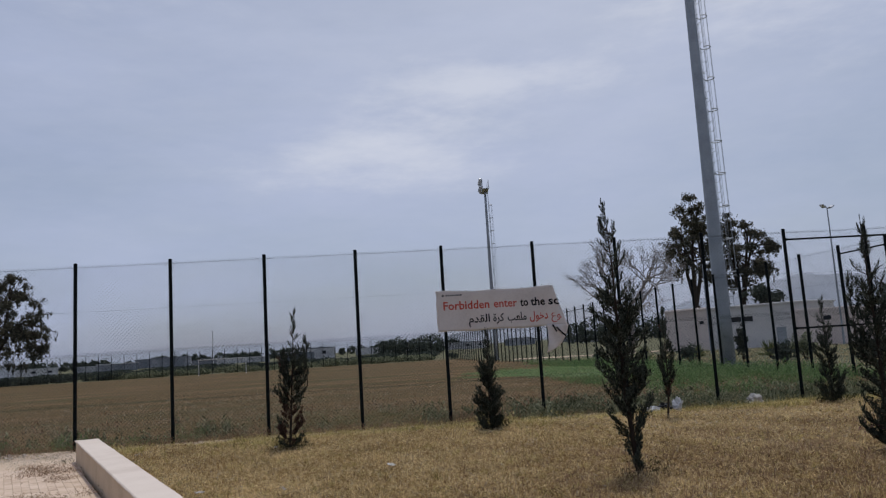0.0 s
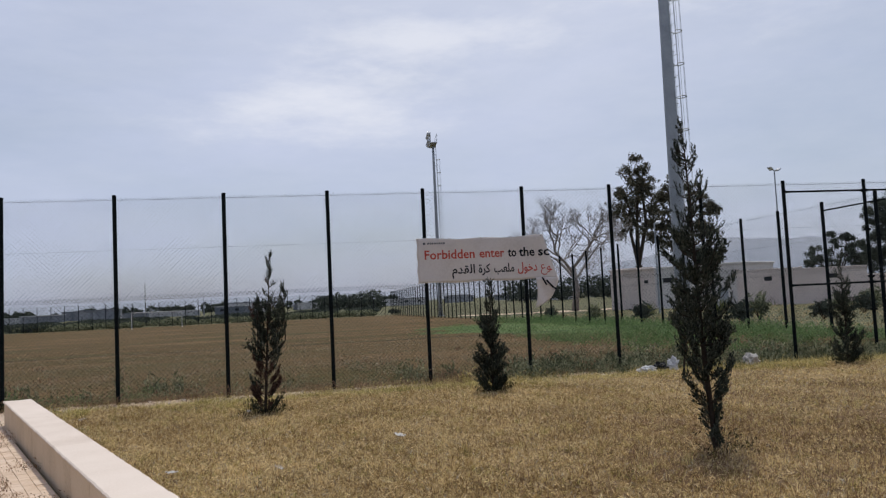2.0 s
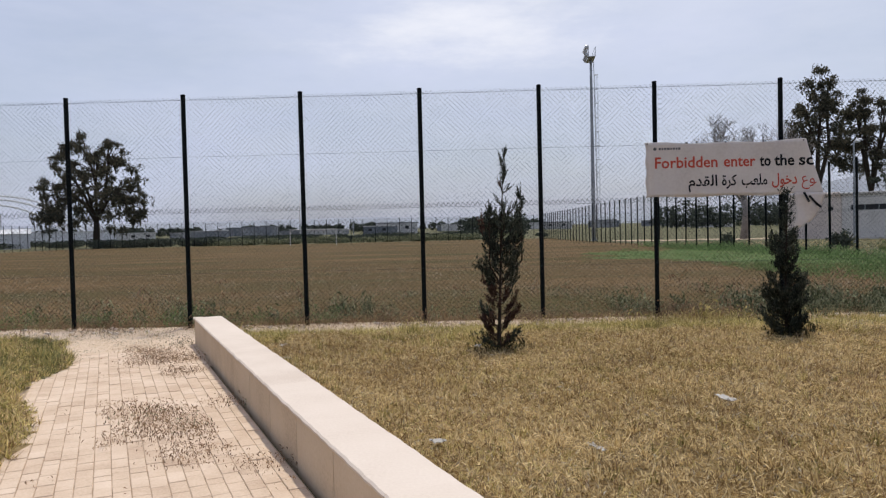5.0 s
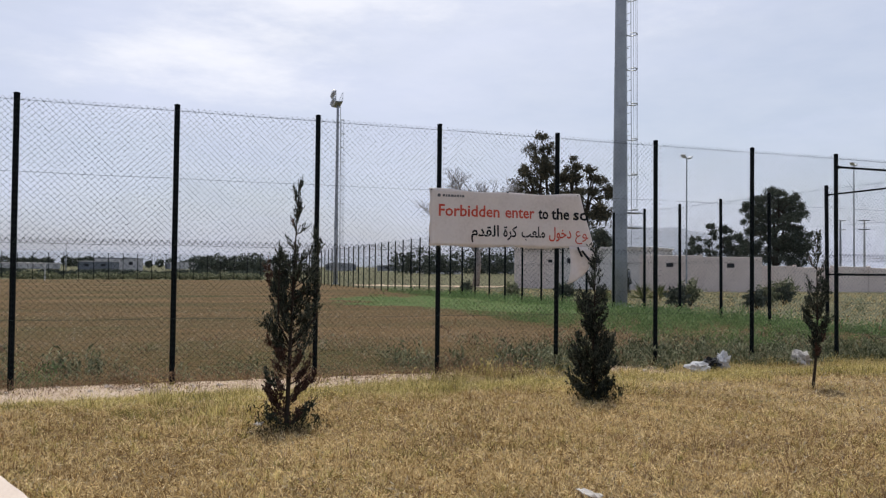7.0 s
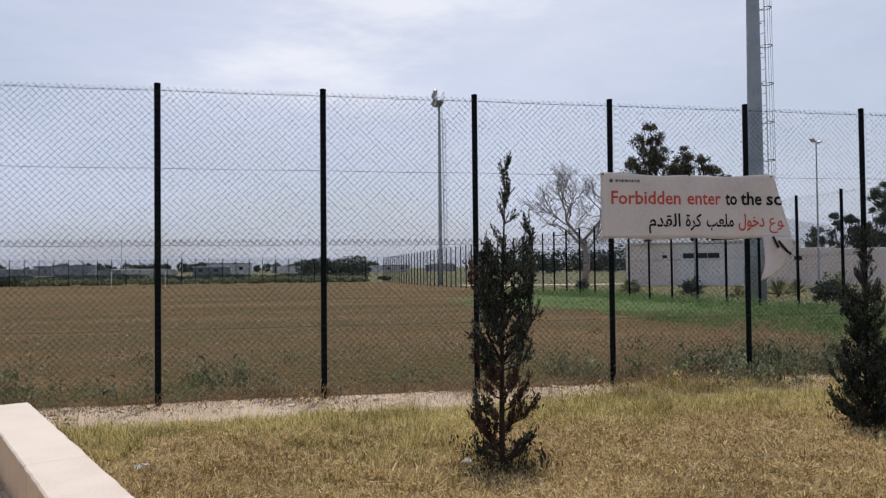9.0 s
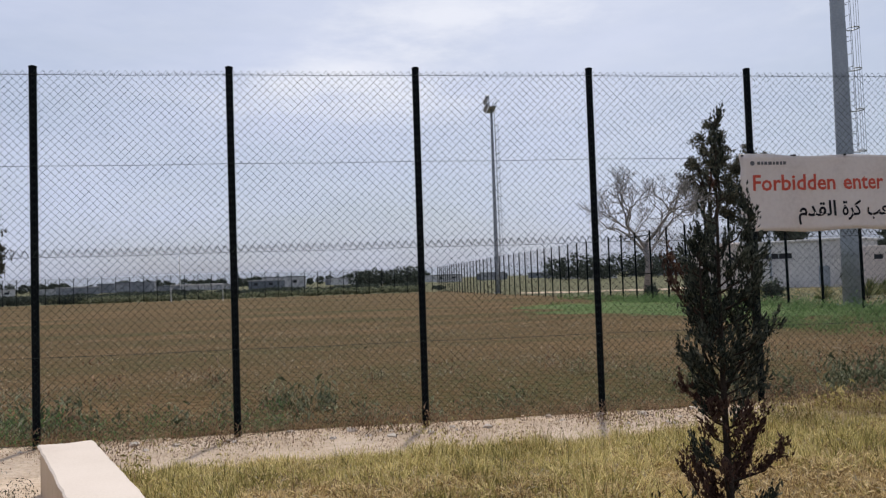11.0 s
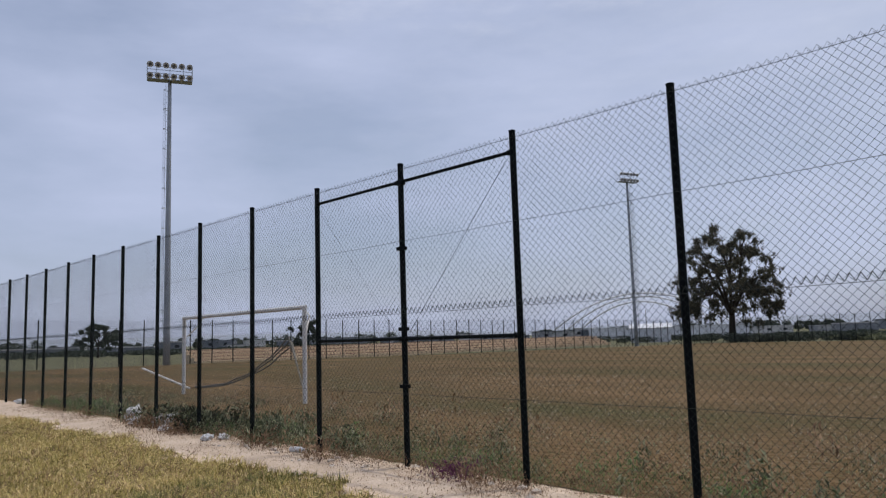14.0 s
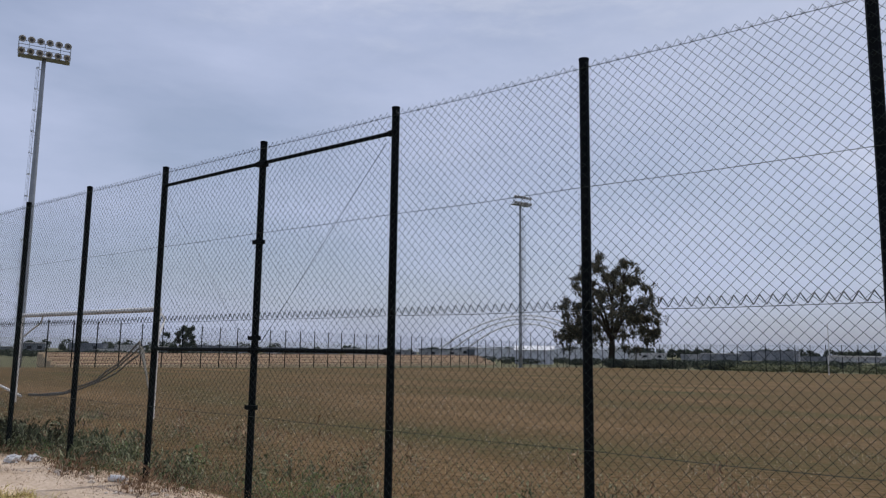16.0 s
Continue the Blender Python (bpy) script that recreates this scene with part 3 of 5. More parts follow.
def banner():
    top = empty("banner", -0.285, -0.075, 2.15)
    w, h = 2.9, 1.0
    fold = (Vector((w, 0, h)), Vector((0.33, 0, -1.13)))
    g = Geo()
    nx, nz = 44, 16
    right = lambda z: w + 0.31 * (h - z) / h
    for j in range(nz + 1):
        for i in range(nx + 1):
            z = h * j / nz
            x = right(z) * i / nx
            zz = z + (0.012 * math.sin(x * 5.2) if j in (0, nz) else 0) - (0.03 * math.sin(math.pi * min(x / w, 1)) if j == nz else 0)
            xx = x + (0.012 * math.sin(z * 17) if i == 0 else 0)
            g.v.append((xx, ripple(xx, zz), zz))
    for j in range(nz):
        for i in range(nx):
            b = j * (nx + 1) + i
            g.f.append((b, b + 1, b + nx + 2, b + nx + 1))
    sheet_ob = g.link("printed_sheet", M_BANNER, top, "creased off-white printed sheet", True)
    sol = sheet_ob.modifiers.new("thick", "SOLIDIFY")
    sol.thickness, sol.offset = 0.002, 1
    # the torn corner hangs folded over
    g = Geo()
    n = 10
    edge_l = [Vector((2.68, 0, 0.04)), Vector((2.74, 0, -0.32)), Vector((2.64, 0, -0.66))]
    edge_r = [Vector((3.22, 0, 0.02)), Vector((3.18, 0, -0.26)), Vector((2.96, 0, -0.50))]

    def on(edge, t):
        a, b2, c2 = edge
        return a * (1 - t) ** 2 + b2 * 2 * t * (1 - t) + c2 * t * t

    for j in range(n + 1):
        for i in range(n + 1):
            p = on(edge_l, j / n).lerp(on(edge_r, j / n), i / n)
            g.v.append((p.x, -0.05 - 0.03 * math.sin(i / n * 3.1) + 0.018 * math.sin(p.x * 19 + p.z * 7), p.z))
    for j in range(n):
        for i in range(n):
            k = j * (n + 1) + i
            g.f.append((k, k + 1, k + n + 2, k + n + 1))
    flap = g.link("torn_flap", M_BANNER, top, "torn corner folded over and hanging", True)
    sol = flap.modifiers.new("thick", "SOLIDIFY")
    sol.thickness, sol.offset = 0.002, 1
    for k, (px, pz, l) in enumerate(((2.86, -0.06, 0.20), (2.98, -0.12, 0.22), (3.08, -0.22, 0.12))):
        g = Geo()
        g.box((-l / 2, -0.002, -0.02), (l / 2, 0.002, 0.02), pose(px, -0.115, pz, 0, 62 - 14 * k, 0))
        g.link("folded_print", M_BLACK, top)
    cut = (Vector((w + 0.10, 0, h / 2 + 0.2)), Vector((1.13, 0, 0.33)))
    cut2 = (Vector((w + 0.27, 0, 0.25)), Vector((1.13, 0, 0.33)))
    glyphs("Forbidden", 0.285, M_RED, "red_word", top, 0.17, 0.53, 1.13)
    glyphs("enter", 0.285, M_RED, "red_word", top, 1.41, 0.53, 0.58)
    glyphs("to", 0.285, M_BLACK, "black_word", top, 2.07, 0.53, 0.2, None, 0.007)
    glyphs("the", 0.285, M_BLACK, "black_word", top, 2.33, 0.53, 0.36, None, 0.007)
    glyphs("sc", 0.285, M_BLACK, "black_word", top, 2.77, 0.53, 0.27, cut, 0.007)
    glyphs("\ufee1\ufeaa\ufed8\ufedf\ufe8d", 0.27, M_BLACK, "black_word", top, 0.77, 0.19, 0.52)
    glyphs("\ufe93\ufeae\ufedb", 0.27, M_BLACK, "black_word", top, 1.37, 0.19, 0.27)
    glyphs("\ufe90\ufecc\ufee0\ufee3", 0.27, M_BLACK, "black_word", top, 1.73, 0.19, 0.47)
    glyphs("\ufedd\ufeee\ufea7\ufea9", 0.27, M_RED, "red_word", top, 2.28, 0.19, 0.46)
    glyphs("\ufec9\ufeee", 0.27, M_RED, "red_word", top, 2.82, 0.19, 0.26, cut2, 0.0)
    g = Geo()
    g.tube([(0.17, ripple(0.17, 0.88) - 0.008, 0.88), (0.17, ripple(0.17, 0.88) - 0.004, 0.88)], 0.03, 12)
    g.link("printed_mark", M_PRINT, top)
    g = Geo()
    x = 0.24
    for k, l in enumerate((0.05, 0.04, 0.05, 0.06, 0.04, 0.05, 0.04, 0.05)):
        g.box((x, ripple(x, 0.88) - 0.007, 0.86), (x + l - 0.012, ripple(x, 0.88) - 0.004, 0.9))
        x += l + 0.004
    g.link("small_print", M_PRINT, top)
    for x in (0.03, 0.75, 1.45, 2.15, 2.85):
        g = Geo()
        g.tube([(x, -0.05, 0.975), (x, 0.06, 0.985)], 0.012, 6)
        g.link("cable_tie", M_BLACK, top)
    return tagged(top, "torn off-white banner with red and black lettering tied to the fence", "banner")


banner()


# ---- masts and lamps ----
def ladder(g, x0, r_top, z0, z1, bar, step=0.6):
    """A ladder with a hoop cage at x0 from the mast."""
    for s in (-0.2, 0.2):
        g.tube([(x0, s, z0), (x0 - r_top, s, z1)], 0.018 * bar, 4)
    n = int((z1 - z0) / step)
    for i in range(n):
        z = z0 + i * step
        x = x0 - r_top * (z - z0) / (z1 - z0)
        g.tube([(x, -0.2, z), (x, 0.2, z)], 0.014 * bar, 4, False)
    return g


def mast(label, x, y, z, h, r0, r1, turn, side=0, bar=1.0):
    top = empty("floodlight_mast", x, y, z, turn)
    g = Geo()
    n = 9
    g.tube([(0, 0, h * i / n) for i in range(n + 1)], [r0 + (r1 - r0) * i / n for i in range(n + 1)], 12)
    g.link("pole", M_STEEL, top, "tapered grey steel pole", True)
    g = Geo()
    g.tube([(0, 0, 0), (0, 0, 0.05)], r0 * 1.7, 12)
    for k in range(8):
        a = k * math.pi / 4
        g.tube([(r0 * 1.4 * math.cos(a), r0 * 1.4 * math.sin(a), 0.05), (r0 * 1.4 * math.cos(a), r0 * 1.4 * math.sin(a), 0.13)], 0.03, 6)
    g.link("base_plate", M_STEEL, top)
    g = Geo()
    ladder(g, r0 + 0.22, (r0 - r1), 3.2, h - 0.5, bar)
    k = 3.4
    while k < h - 0.6:
        xx = r0 + 0.22 - (r0 - r1) * (k - 3.2) / (h - 3.7)
        g.tube([(xx - 0.22 - 0.05, 0, k), (xx, 0, k)], 0.02, 4, False)
        k += 1.5
    g.link("ladder", M_STEEL, top).matrix_basis = pose(0, 0, 0, 0, 0, side)
    g = Geo()
    k, hoops = 5.2, []
    while k < h - 0.5:
        xx = r0 + 0.22 - (r0 - r1) * (k - 3.2) / (h - 3.7)
        ring = [(xx + 0.24 - 0.27 * math.cos(a), 0.3 * math.sin(a), k) for a in np.linspace(0.55, 2 * math.pi - 0.55, 11)]
        g.tube(ring, 0.03 * bar, 4, False)
        hoops.append(ring)
        k += 1.9
    for a, b in zip(hoops, hoops[1:]):
        for j in (1, 3, 5, 7, 9):
            g.tube([a[j], b[j]], 0.011 * bar, 3, False)
    g.link("safety_cage", M_STEEL, top, "hooped steel ladder cage").matrix_basis = pose(0, 0, 0, 0, 0, side)
    for k in (5.0, 4.2):
        g = Geo()
        g.box((r0, -0.3, k), (r0 + 0.95, 0.3, k + 0.05))
        g.link("ladder_platform", M_STEEL, top).matrix_basis = pose(0, 0, 0, 0, 0, side)
    g = Geo()
    g.box((-0.45, -2.0, h - 0.25), (0.45, 2.0, h - 0.17))
    for s in (-2.0, 2.0):
        for e in (-0.45, 0.45):
            g.tube([(e, s, h - 0.2), (e, s, h + 1.0)], 0.03, 5)
    for e in (-0.45, 0.45):
        for zz in (h + 0.35, h + 1.0):
            g.tube([(e, -2.0, zz), (e, 2.0, zz)], 0.03, 5)
    for s in (-1.2, 0, 1.2):
        g.tube([(-0.45, s, h - 0.2), (-0.45, s, h + 1.0)], 0.025, 5)
    g.link("lamp_platform", M_STEEL, top, "steel lamp platform with rails")
    for row, zz in ((0, h + 0.1), (1, h + 1.15)):
        for i in range(6):
            m = pose(-0.6, -1.75 + 0.7 * i, zz, 0, -35, 0)
            g = Geo()
            g.tube([m @ Vector(q) for q in ((-0.2, 0, 0), (-0.12, 0, 0), (0.08, 0, 0), (0.2, 0, 0))], [0.3, 0.29, 0.2, 0.1], 12)
            lamp = g.link("floodlight", M_LAMP, top)
            g = Geo()
            g.tube([m @ Vector((-0.215, 0, 0)), m @ Vector((-0.203, 0, 0))], 0.15, 12)
            g.link("lamp_glass", M_LAMPDARK, lamp)
    return tagged(top, label, "floodlight", "floodlight masts round the field")


mast("tall grey steel floodlight mast with a caged ladder", 17.5, 22.3, -0.1, 26.0, 0.42, 0.22, 8)
mast("tall grey floodlight mast behind the side fence", 14.6, 88.0, -0.1, 24.6, 0.30, 0.16, -5, 0, 1.1)
mast("tall grey floodlight mast beside the terraces", -74.4, 21.25, -0.05, 27.0, 0.32, 0.16, 158, 22, 1.0)
mast("tall grey floodlight mast at the far field corner", -77.8, 103.0, -0.1, 28.2, 0.34, 0.18, 165, -110, 1.1)


def street_lamp(x, y, h, turn, heads):
    top = empty("street_lamp", x, y, 0, turn)
    g = Geo()
    g.tube([(0, 0, 0), (0, 0, h)], [0.1, 0.055], 8)
    g.link("pole", M_STEEL, top)
    for s in heads:
        g = Geo()
        g.tube([(0, 0, h - 0.05), (0, s * 0.5, h + 0.12)], 0.035, 6)
        arm = g.link("arm", M_STEEL, top)
        g = Geo()
        g.box((-0.2, -0.28, -0.06), (0.2, 0.28, 0.08), pose(0, s * 0.72, h + 0.12, s * 25, 0, 0), 0.04)
        g.link("lamp_head", M_LAMP, arm)
    return tagged(top, "thin grey street lamp with small floodlight heads", "street lamp")


street_lamp(40.73, 47.7, 12.75, -60, (-1, 1))
street_lamp(64.0, 50.0, 13.6, -60, (-1, 1))
street_lamp(25.5, 42.0, 7.5, -50, (1,))


# ---- goals ----
def goal(label, x, y, facing, net):
    top = empty("football_goal", x, y, float(field_z(x, y) - fall(y)) + 0.06, facing)
    g = Geo()
    w, h, r = 3.7, 2.44, 0.06
    for s in (-w, w):
        g = Geo()
        g.tube([(s, 0, -0.2), (s, 0, h)], r, 10)
        g.link("goal_post", M_GOAL, top)
        g = Geo()
        g.tube([(s * 0.76, -0.06, h + 0.02), (s * 0.82, -0.35, h + 0.06), (s * 0.9, -0.4, h - 0.2), (s * 0.99, -0.08, h - 0.62)], 0.025, 6)
        g.link("net_support", M_GOAL, top)
    g = Geo()
    g.tube([(-w - r, 0, h), (w + r, 0, h)], r, 10)
    g.link("crossbar", M_GOAL, top)
    if net:
        g = Geo()
        g.tube([(w * 0.94, -0.1, 0.12), (w + 2.2, -0.3, 0.4), (w + 4.6, -0.4, 0.72)], 0.035, 6)
        g.link("loose_bar", M_GOAL, top, "loose white bar leaning off the frame")
        rng = random.Random(9)
        for k in range(3):
            pts = [(-w + 0.15, -0.1, 0.12), (-w + 0.75, -0.25, 0.85), (-w + 1.25, -0.3 - 0.05 * k, 1.62 - 0.05 * k)]
            for i in range(11):
                t = i / 10
                pts.append((-w + 1.25 + (2 * w - 1.4) * t, -0.3 - 0.2 * math.sin(t * 3), max(0.06, (1.55 - 0.16 * k) * (1 - t) ** 2.0 + 0.12 + 0.07 * rng.random())))
            Geo().tube(pts, 0.022, 5, False).link("torn_net", M_NET, top, "torn grey net twisted into a rope")
    return tagged(top, label, "goal", "football goals")


goal("white football goal with peeling paint and a torn net", -27.85, 3.9, 180, True)
goal("white football goal at the far end", -27.0, 105.2, 180, False)


# ---- trees ----
def cypress(label, x, y, z, h, prof, seed, dry=0.0, lean=0.0, leaders=(), dens=1.0, bare=0.0, back=0.0):
    """A young cypress: upswept branches that end in bunches of plump scaly fingers. prof: half width in metres at even steps of height;
    leaders: side stems as (offset x, offset y, top as a share of h); bare: height share under which foliage is thin; lean, back: how far the tip stands off in x and y."""
    rng = np.random.default_rng(seed)
    top = empty("young_cypress", x, y, z)
    g = Geo()
    bend = rng.uniform(-0.035, 0.035, 2)

    def stem(t):
        return np.array([bend[0] * math.sin(t * 5) + lean * t, bend[1] * math.sin(t * 4) + back * t, t * h])

    g.tube([(0, 0, -0.1)] + [tuple(stem(t)) for t in np.linspace(0.03, 1, 10)], [0.027 * h / 2.4 * (1 - 0.93 * t) for t in np.linspace(0, 1, 11)], 7)
    green, brown = [], []

    def finger(p, d, ln, wide, store, fat=0.6):
        """A plump upswept spray of overlapping scale leaves."""
        m = int(9 + 190 * ln)
        s = rng.uniform(0, 1, m)
        up = np.array([0, 0, 1.0])
        c = p + d * (s * ln)[:, None] + up * (0.30 * ln * s * s)[:, None]
        c += rng.normal(size=(m, 3)) * (wide * (0.35 + 1.3 * s * (1 - s) * 2) * 0.42)[:, None]
        store.append(sprays(c, d + up * (0.6 * s)[:, None] + rng.normal(size=(m, 3)) * 0.25, 0.014 + 0.02 * fat, rng, 0.34, 0.35))

    def branch(p0, o, ln, tilt, store, fat, long=1.0):
        """One upswept branch with fingers along its outer part."""
        d = o * math.cos(tilt) + np.array([0, 0, math.sin(tilt)])
        p1 = p0 + o * ln * 0.66 + np.array([0, 0, ln * 0.55 * math.sin(tilt)])
        p2 = p0 + o * ln + np.array([0, 0, ln * 1.35 * math.sin(tilt)])
        g.tube([tuple(p0), tuple(p1), tuple(p2)], [0.0065, 0.0045, 0.002], 4, False)
        n = max(3, int(ln * 40))
        for k in range(n):
            s = 0.22 + 0.78 * (k + rng.random()) / n
            q = p0 * (1 - s) ** 2 + p1 * 2 * s * (1 - s) + p2 * s * s
            side = np.cross(d, rng.normal(size=3))
            side /= np.linalg.norm(side) + 1e-9
            fd = d * 0.55 + side * rng.uniform(0.25, 0.75) + np.array([0, 0, rng.uniform(0.3, 0.9)])
            fd /= np.linalg.norm(fd)
            finger(q, fd, rng.uniform(0.05, 0.115) * fat * long, 0.030 * fat, store, fat)
        finger(p2 - d * 0.02, (d + np.array([0, 0, 1.3])) / 2, rng.uniform(0.06, 0.12) * fat * long, 0.024 * fat, store, fat)

    n = int(118 * h / 2.4 * dens)
    for i in range(n):
        t = (i + rng.random()) / n
        half = float(np.interp(t, np.linspace(0, 1, len(prof)), prof))
        if half < 0.008 or (t < bare and rng.random() < 0.3) or (t > 0.72 and rng.random() < 0.5):
            continue
        lobe = 1.0 + 0.22 * math.sin(i * 2.4 + seed) + 0.2 * math.sin(t * 19 + seed)
        ln = max(0.03, half * rng.uniform(0.55, 1.0) * lobe)
        tilt = rng.uniform(0.35, 0.85) + 0.45 * max(0.0, t - 0.55)
        a = rng.uniform(0, 2 * np.pi)
        p0 = stem(max(0.015, t - 0.55 * ln / h))
        branch(p0, np.array([math.cos(a), math.sin(a), 0]), ln, tilt, brown if rng.random() < dry * (2.6 if t < 0.33 else 0.2) else green, 1.0 if t < 0.66 else 0.5, 1.0 if t < 0.66 else 1.7)
    # the thin spire
    for i in range(int(16 * h / 2.4)):
        t = 0.8 + 0.2 * i / (16 * h / 2.4)
        a = rng.uniform(0, 2 * np.pi)
        fd = np.array([math.cos(a) * 0.5, math.sin(a) * 0.5, 0.85])
        finger(stem(t - 0.01), fd, rng.uniform(0.04, 0.10) * (1.25 - t) * 2.6, 0.011, green)
    finger(stem(0.96), np.array([0, 0, 1.0]), 0.05 * h, 0.008, green)
    for dx, dy, share in leaders:
        foot_t = 0.33
        p0, p2 = stem(foot_t), stem(share) * np.array([0, 0, 1.0]) + np.array([dx + lean * share, dy + back * share, 0])
        p1 = np.array([p2[0], p2[1], p0[2] + 0.25 * (p2[2] - p0[2])])
        g.tube([tuple(p0), tuple(p1), tuple(p2)], [0.014, 0.010, 0.003], 5)
        for k in range(22):
            s = 0.35 + 0.65 * k / 22
            q = p0 * (1 - s) ** 2 + p1 * 2 * s * (1 - s) + p2 * s * s
            a = rng.uniform(0, 2 * np.pi)
            branch(q, np.array([math.cos(a), math.sin(a), 0]), 0.02 + 0.13 * (1.02 - s), 0.9, green, 0.8)
        finger(p2 - np.array([0, 0, 0.03]), np.array([0, 0, 1.0]), 0.10, 0.009, green)
    g.link("trunk", M_BARK, top, "", True)
    soup("crown", np.concatenate(green), 4, M_CYPRESS, top)
    if brown:
        soup("dry_crown", np.concatenate(brown), 4, M_CYPRESSDRY, top)["label"] = "browned dry foliage"
    return tagged(top, label, "tree", "young cypresses on the lawn")


cypress("young dark cypress with browned lower twigs on dry lawn", -3.29, -5.17, 0.25, 2.32, (0.17, 0.24, 0.29, 0.15, 0.26, 0.29, 0.27, 0.15, 0.075, 0.06, 0.015), 1, 0.30, 0.11, ((0.22, 0.05, 0.80), (-0.16, -0.08, 0.72)), 1.0, 0.34, 0.22)
cypress("small dense dark cypress on dry lawn", 0.22, -4.75, 0.25, 1.78, (0.23, 0.27, 0.26, 0.24, 0.20, 0.20, 0.17, 0.13, 0.09, 0.05, 0.012), 2, 0.0, 0.0, (), 1.7)
cypress("tall slim cypress with a bare lower stem and pale tip", 1.1, -9.95, 0.24, 3.08, (0.0, 0.10, 0.22, 0.25, 0.28, 0.28, 0.26, 0.22, 0.17, 0.11, 0.03), 3, 0.05, -0.16, ((0.17, -0.1, 0.36),), 1.15, 0.34)
cypress("thin leaning cypress on a bare stem", 3.5, -4.65, 0.24, 2.0, (0.0, 0.0, 0.0, 0.10, 0.19, 0.14, 0.18, 0.15, 0.12, 0.07, 0.02), 4, 0.1, 0.12, (), 1.0)
cypress("small bushy cypress near the fence corner", 7.18, -3.9, 0.24, 2.05, (0.22, 0.27, 0.26, 0.21, 0.18, 0.22, 0.18, 0.12, 0.09, 0.05, 0.012), 5, 0.0, 0.0, (), 1.1)
cypress("tall dark cypress beside purple flowers", 4.45, -9.4, 0.24, 2.85, (0.18, 0.23, 0.25, 0.27, 0.29, 0.26, 0.25, 0.2, 0.14, 0.07, 0.015), 6, 0.0, 0.0, ((-0.2, 0.1, 0.75),), 1.1)


def limbs(g, p, d, length, r, depth, rng, tips, wild=0.5, n=3):
    """Branches that fork and thin out; tips takes their ends."""
    mid = p + d * length * 0.5 + Vector(rng.normal(size=3)) * length * 0.06
    end = p + d * length + Vector(rng.normal(size=3)) * length * 0.08
    g.tube([p, mid, end], [r, r * 0.85, r * 0.68], 6 if depth > 1 else 4, False)
    if depth <= 2:
        tips.append((mid + end) / 2)
    if depth == 0:
        tips.append(end)
        return
    for k in range(n if depth > 1 else 3):
        nd = (d + Vector(rng.normal(size=3)) * wild + Vector((0, 0, 0.18))).normalized()
        limbs(g, end if k else (mid + end) / 2, nd, length * rng.uniform(0.6, 0.82), r * 0.62, depth - 1, rng, tips, wild, n)


def eucalyptus(label, x, y, z, h, w, lo, clumps, seed, material=None, size=0.5, dens=130, droop=1.0, ball=0.075, stems=6, sag=0.25):
    """A gum tree: a few limbs fork from the trunk and carry ragged leaf clumps with sky between them, the outer ones hanging.
    w: crown width; lo: where the crown begins; ball: clump radius as a share of h; sag: how far the rim hangs under the middle."""
    rng = np.random.default_rng(seed)
    top = empty("eucalyptus_tree", x, y, z)
    g = Geo()
    fork = Vector((rng.uniform(-0.02, 0.02) * h, 0, h * min(0.26, lo + 0.05)))
    g.tube([(0, 0, -0.3), tuple(fork * 0.5), tuple(fork)], [h * 0.032, h * 0.026, h * 0.023], 9)
    mains = []
    for k in range(stems):
        a = 2 * math.pi * (k + rng.uniform(-0.25, 0.25)) / stems
        reach = rng.uniform(0.28, 0.52) * w / 2
        e = Vector((math.cos(a) * reach, math.sin(a) * reach, h * (lo + (1 - lo) * rng.uniform(0.35, 0.75))))
        m = fork.lerp(e, 0.5) + Vector((rng.normal() * 0.02 * h, rng.normal() * 0.02 * h, h * 0.015))
        g.tube([tuple(fork), tuple(m), tuple(e)], [h * 0.015, h * 0.011, h * 0.007], 6, False)
        mains.append((m, e))
    made, pts, tries = [], [], 0
    while len(made) < clumps and tries < 6000:
        tries += 1
        u = Vector(rng.normal(size=3)).normalized() * rng.uniform(0.3, 1.0) ** 0.5
        rim = math.hypot(u.x, u.y)
        if u.z < -0.3 - 0.9 * max(0.0, rim - 0.4):
            continue
        q = Vector((u.x * w / 2, u.y * w / 2, h * (lo + (1 - lo) * (0.42 + 0.54 * u.z - sag * rim ** 3))))
        if all((q - o).length > h * ball * 1.15 for o in made):
            made.append(q)
    for q in made:
        m, e = min(mains, key=lambda me: (me[1] - q).length)
        st = m.lerp(e, rng.uniform(0.4, 1.0))
        g.tube([tuple(st), tuple(st.lerp(q, 0.55) + Vector((0, 0, h * 0.02))), tuple(q)], [h * 0.005, h * 0.0035, h * 0.0012], 4, False)
        big = rng.uniform(0.55, 1.0)
        n = int(dens * big * big)
        # each clump is made of a few bunches
        bunch = rng.normal(size=(7, 3)) * h * ball * 0.42 * big
        bunch[:, 2] *= 0.6
        k = rng.integers(0, 7, n)
        off = bunch[k] + rng.normal(size=(n, 3)) * h * ball * 0.26 * big
        rim = min(1.0, math.hypot(q.x, q.y) / (w / 2))
        hang = rng.random(n) < 0.42 * droop * rim
        strand = rng.normal(size=(4, 2)) * h * ball * 0.42
        k = rng.integers(0, 4, hang.sum())
        fall = rng.uniform(0, 1, hang.sum())
        off[hang, :2] = strand[k] + rng.normal(size=(hang.sum(), 2)) * (h * ball * 0.17 * (1.15 - fall))[:, None]
        off[hang, 2] = -fall * 1.5 * h * ball * (0.6 + 0.4 * np.sin(k * 2.1))
        pts.append(np.array(tuple(q)) + off)
    g.link("trunk", M_BARK, top, "", True)
    c = np.concatenate(pts)
    soup("crown", leaves(c, size, rng, 2.2, droop=0.8 * droop), 4, material or M_EUC, top)
    return tagged(top, label, "tree")


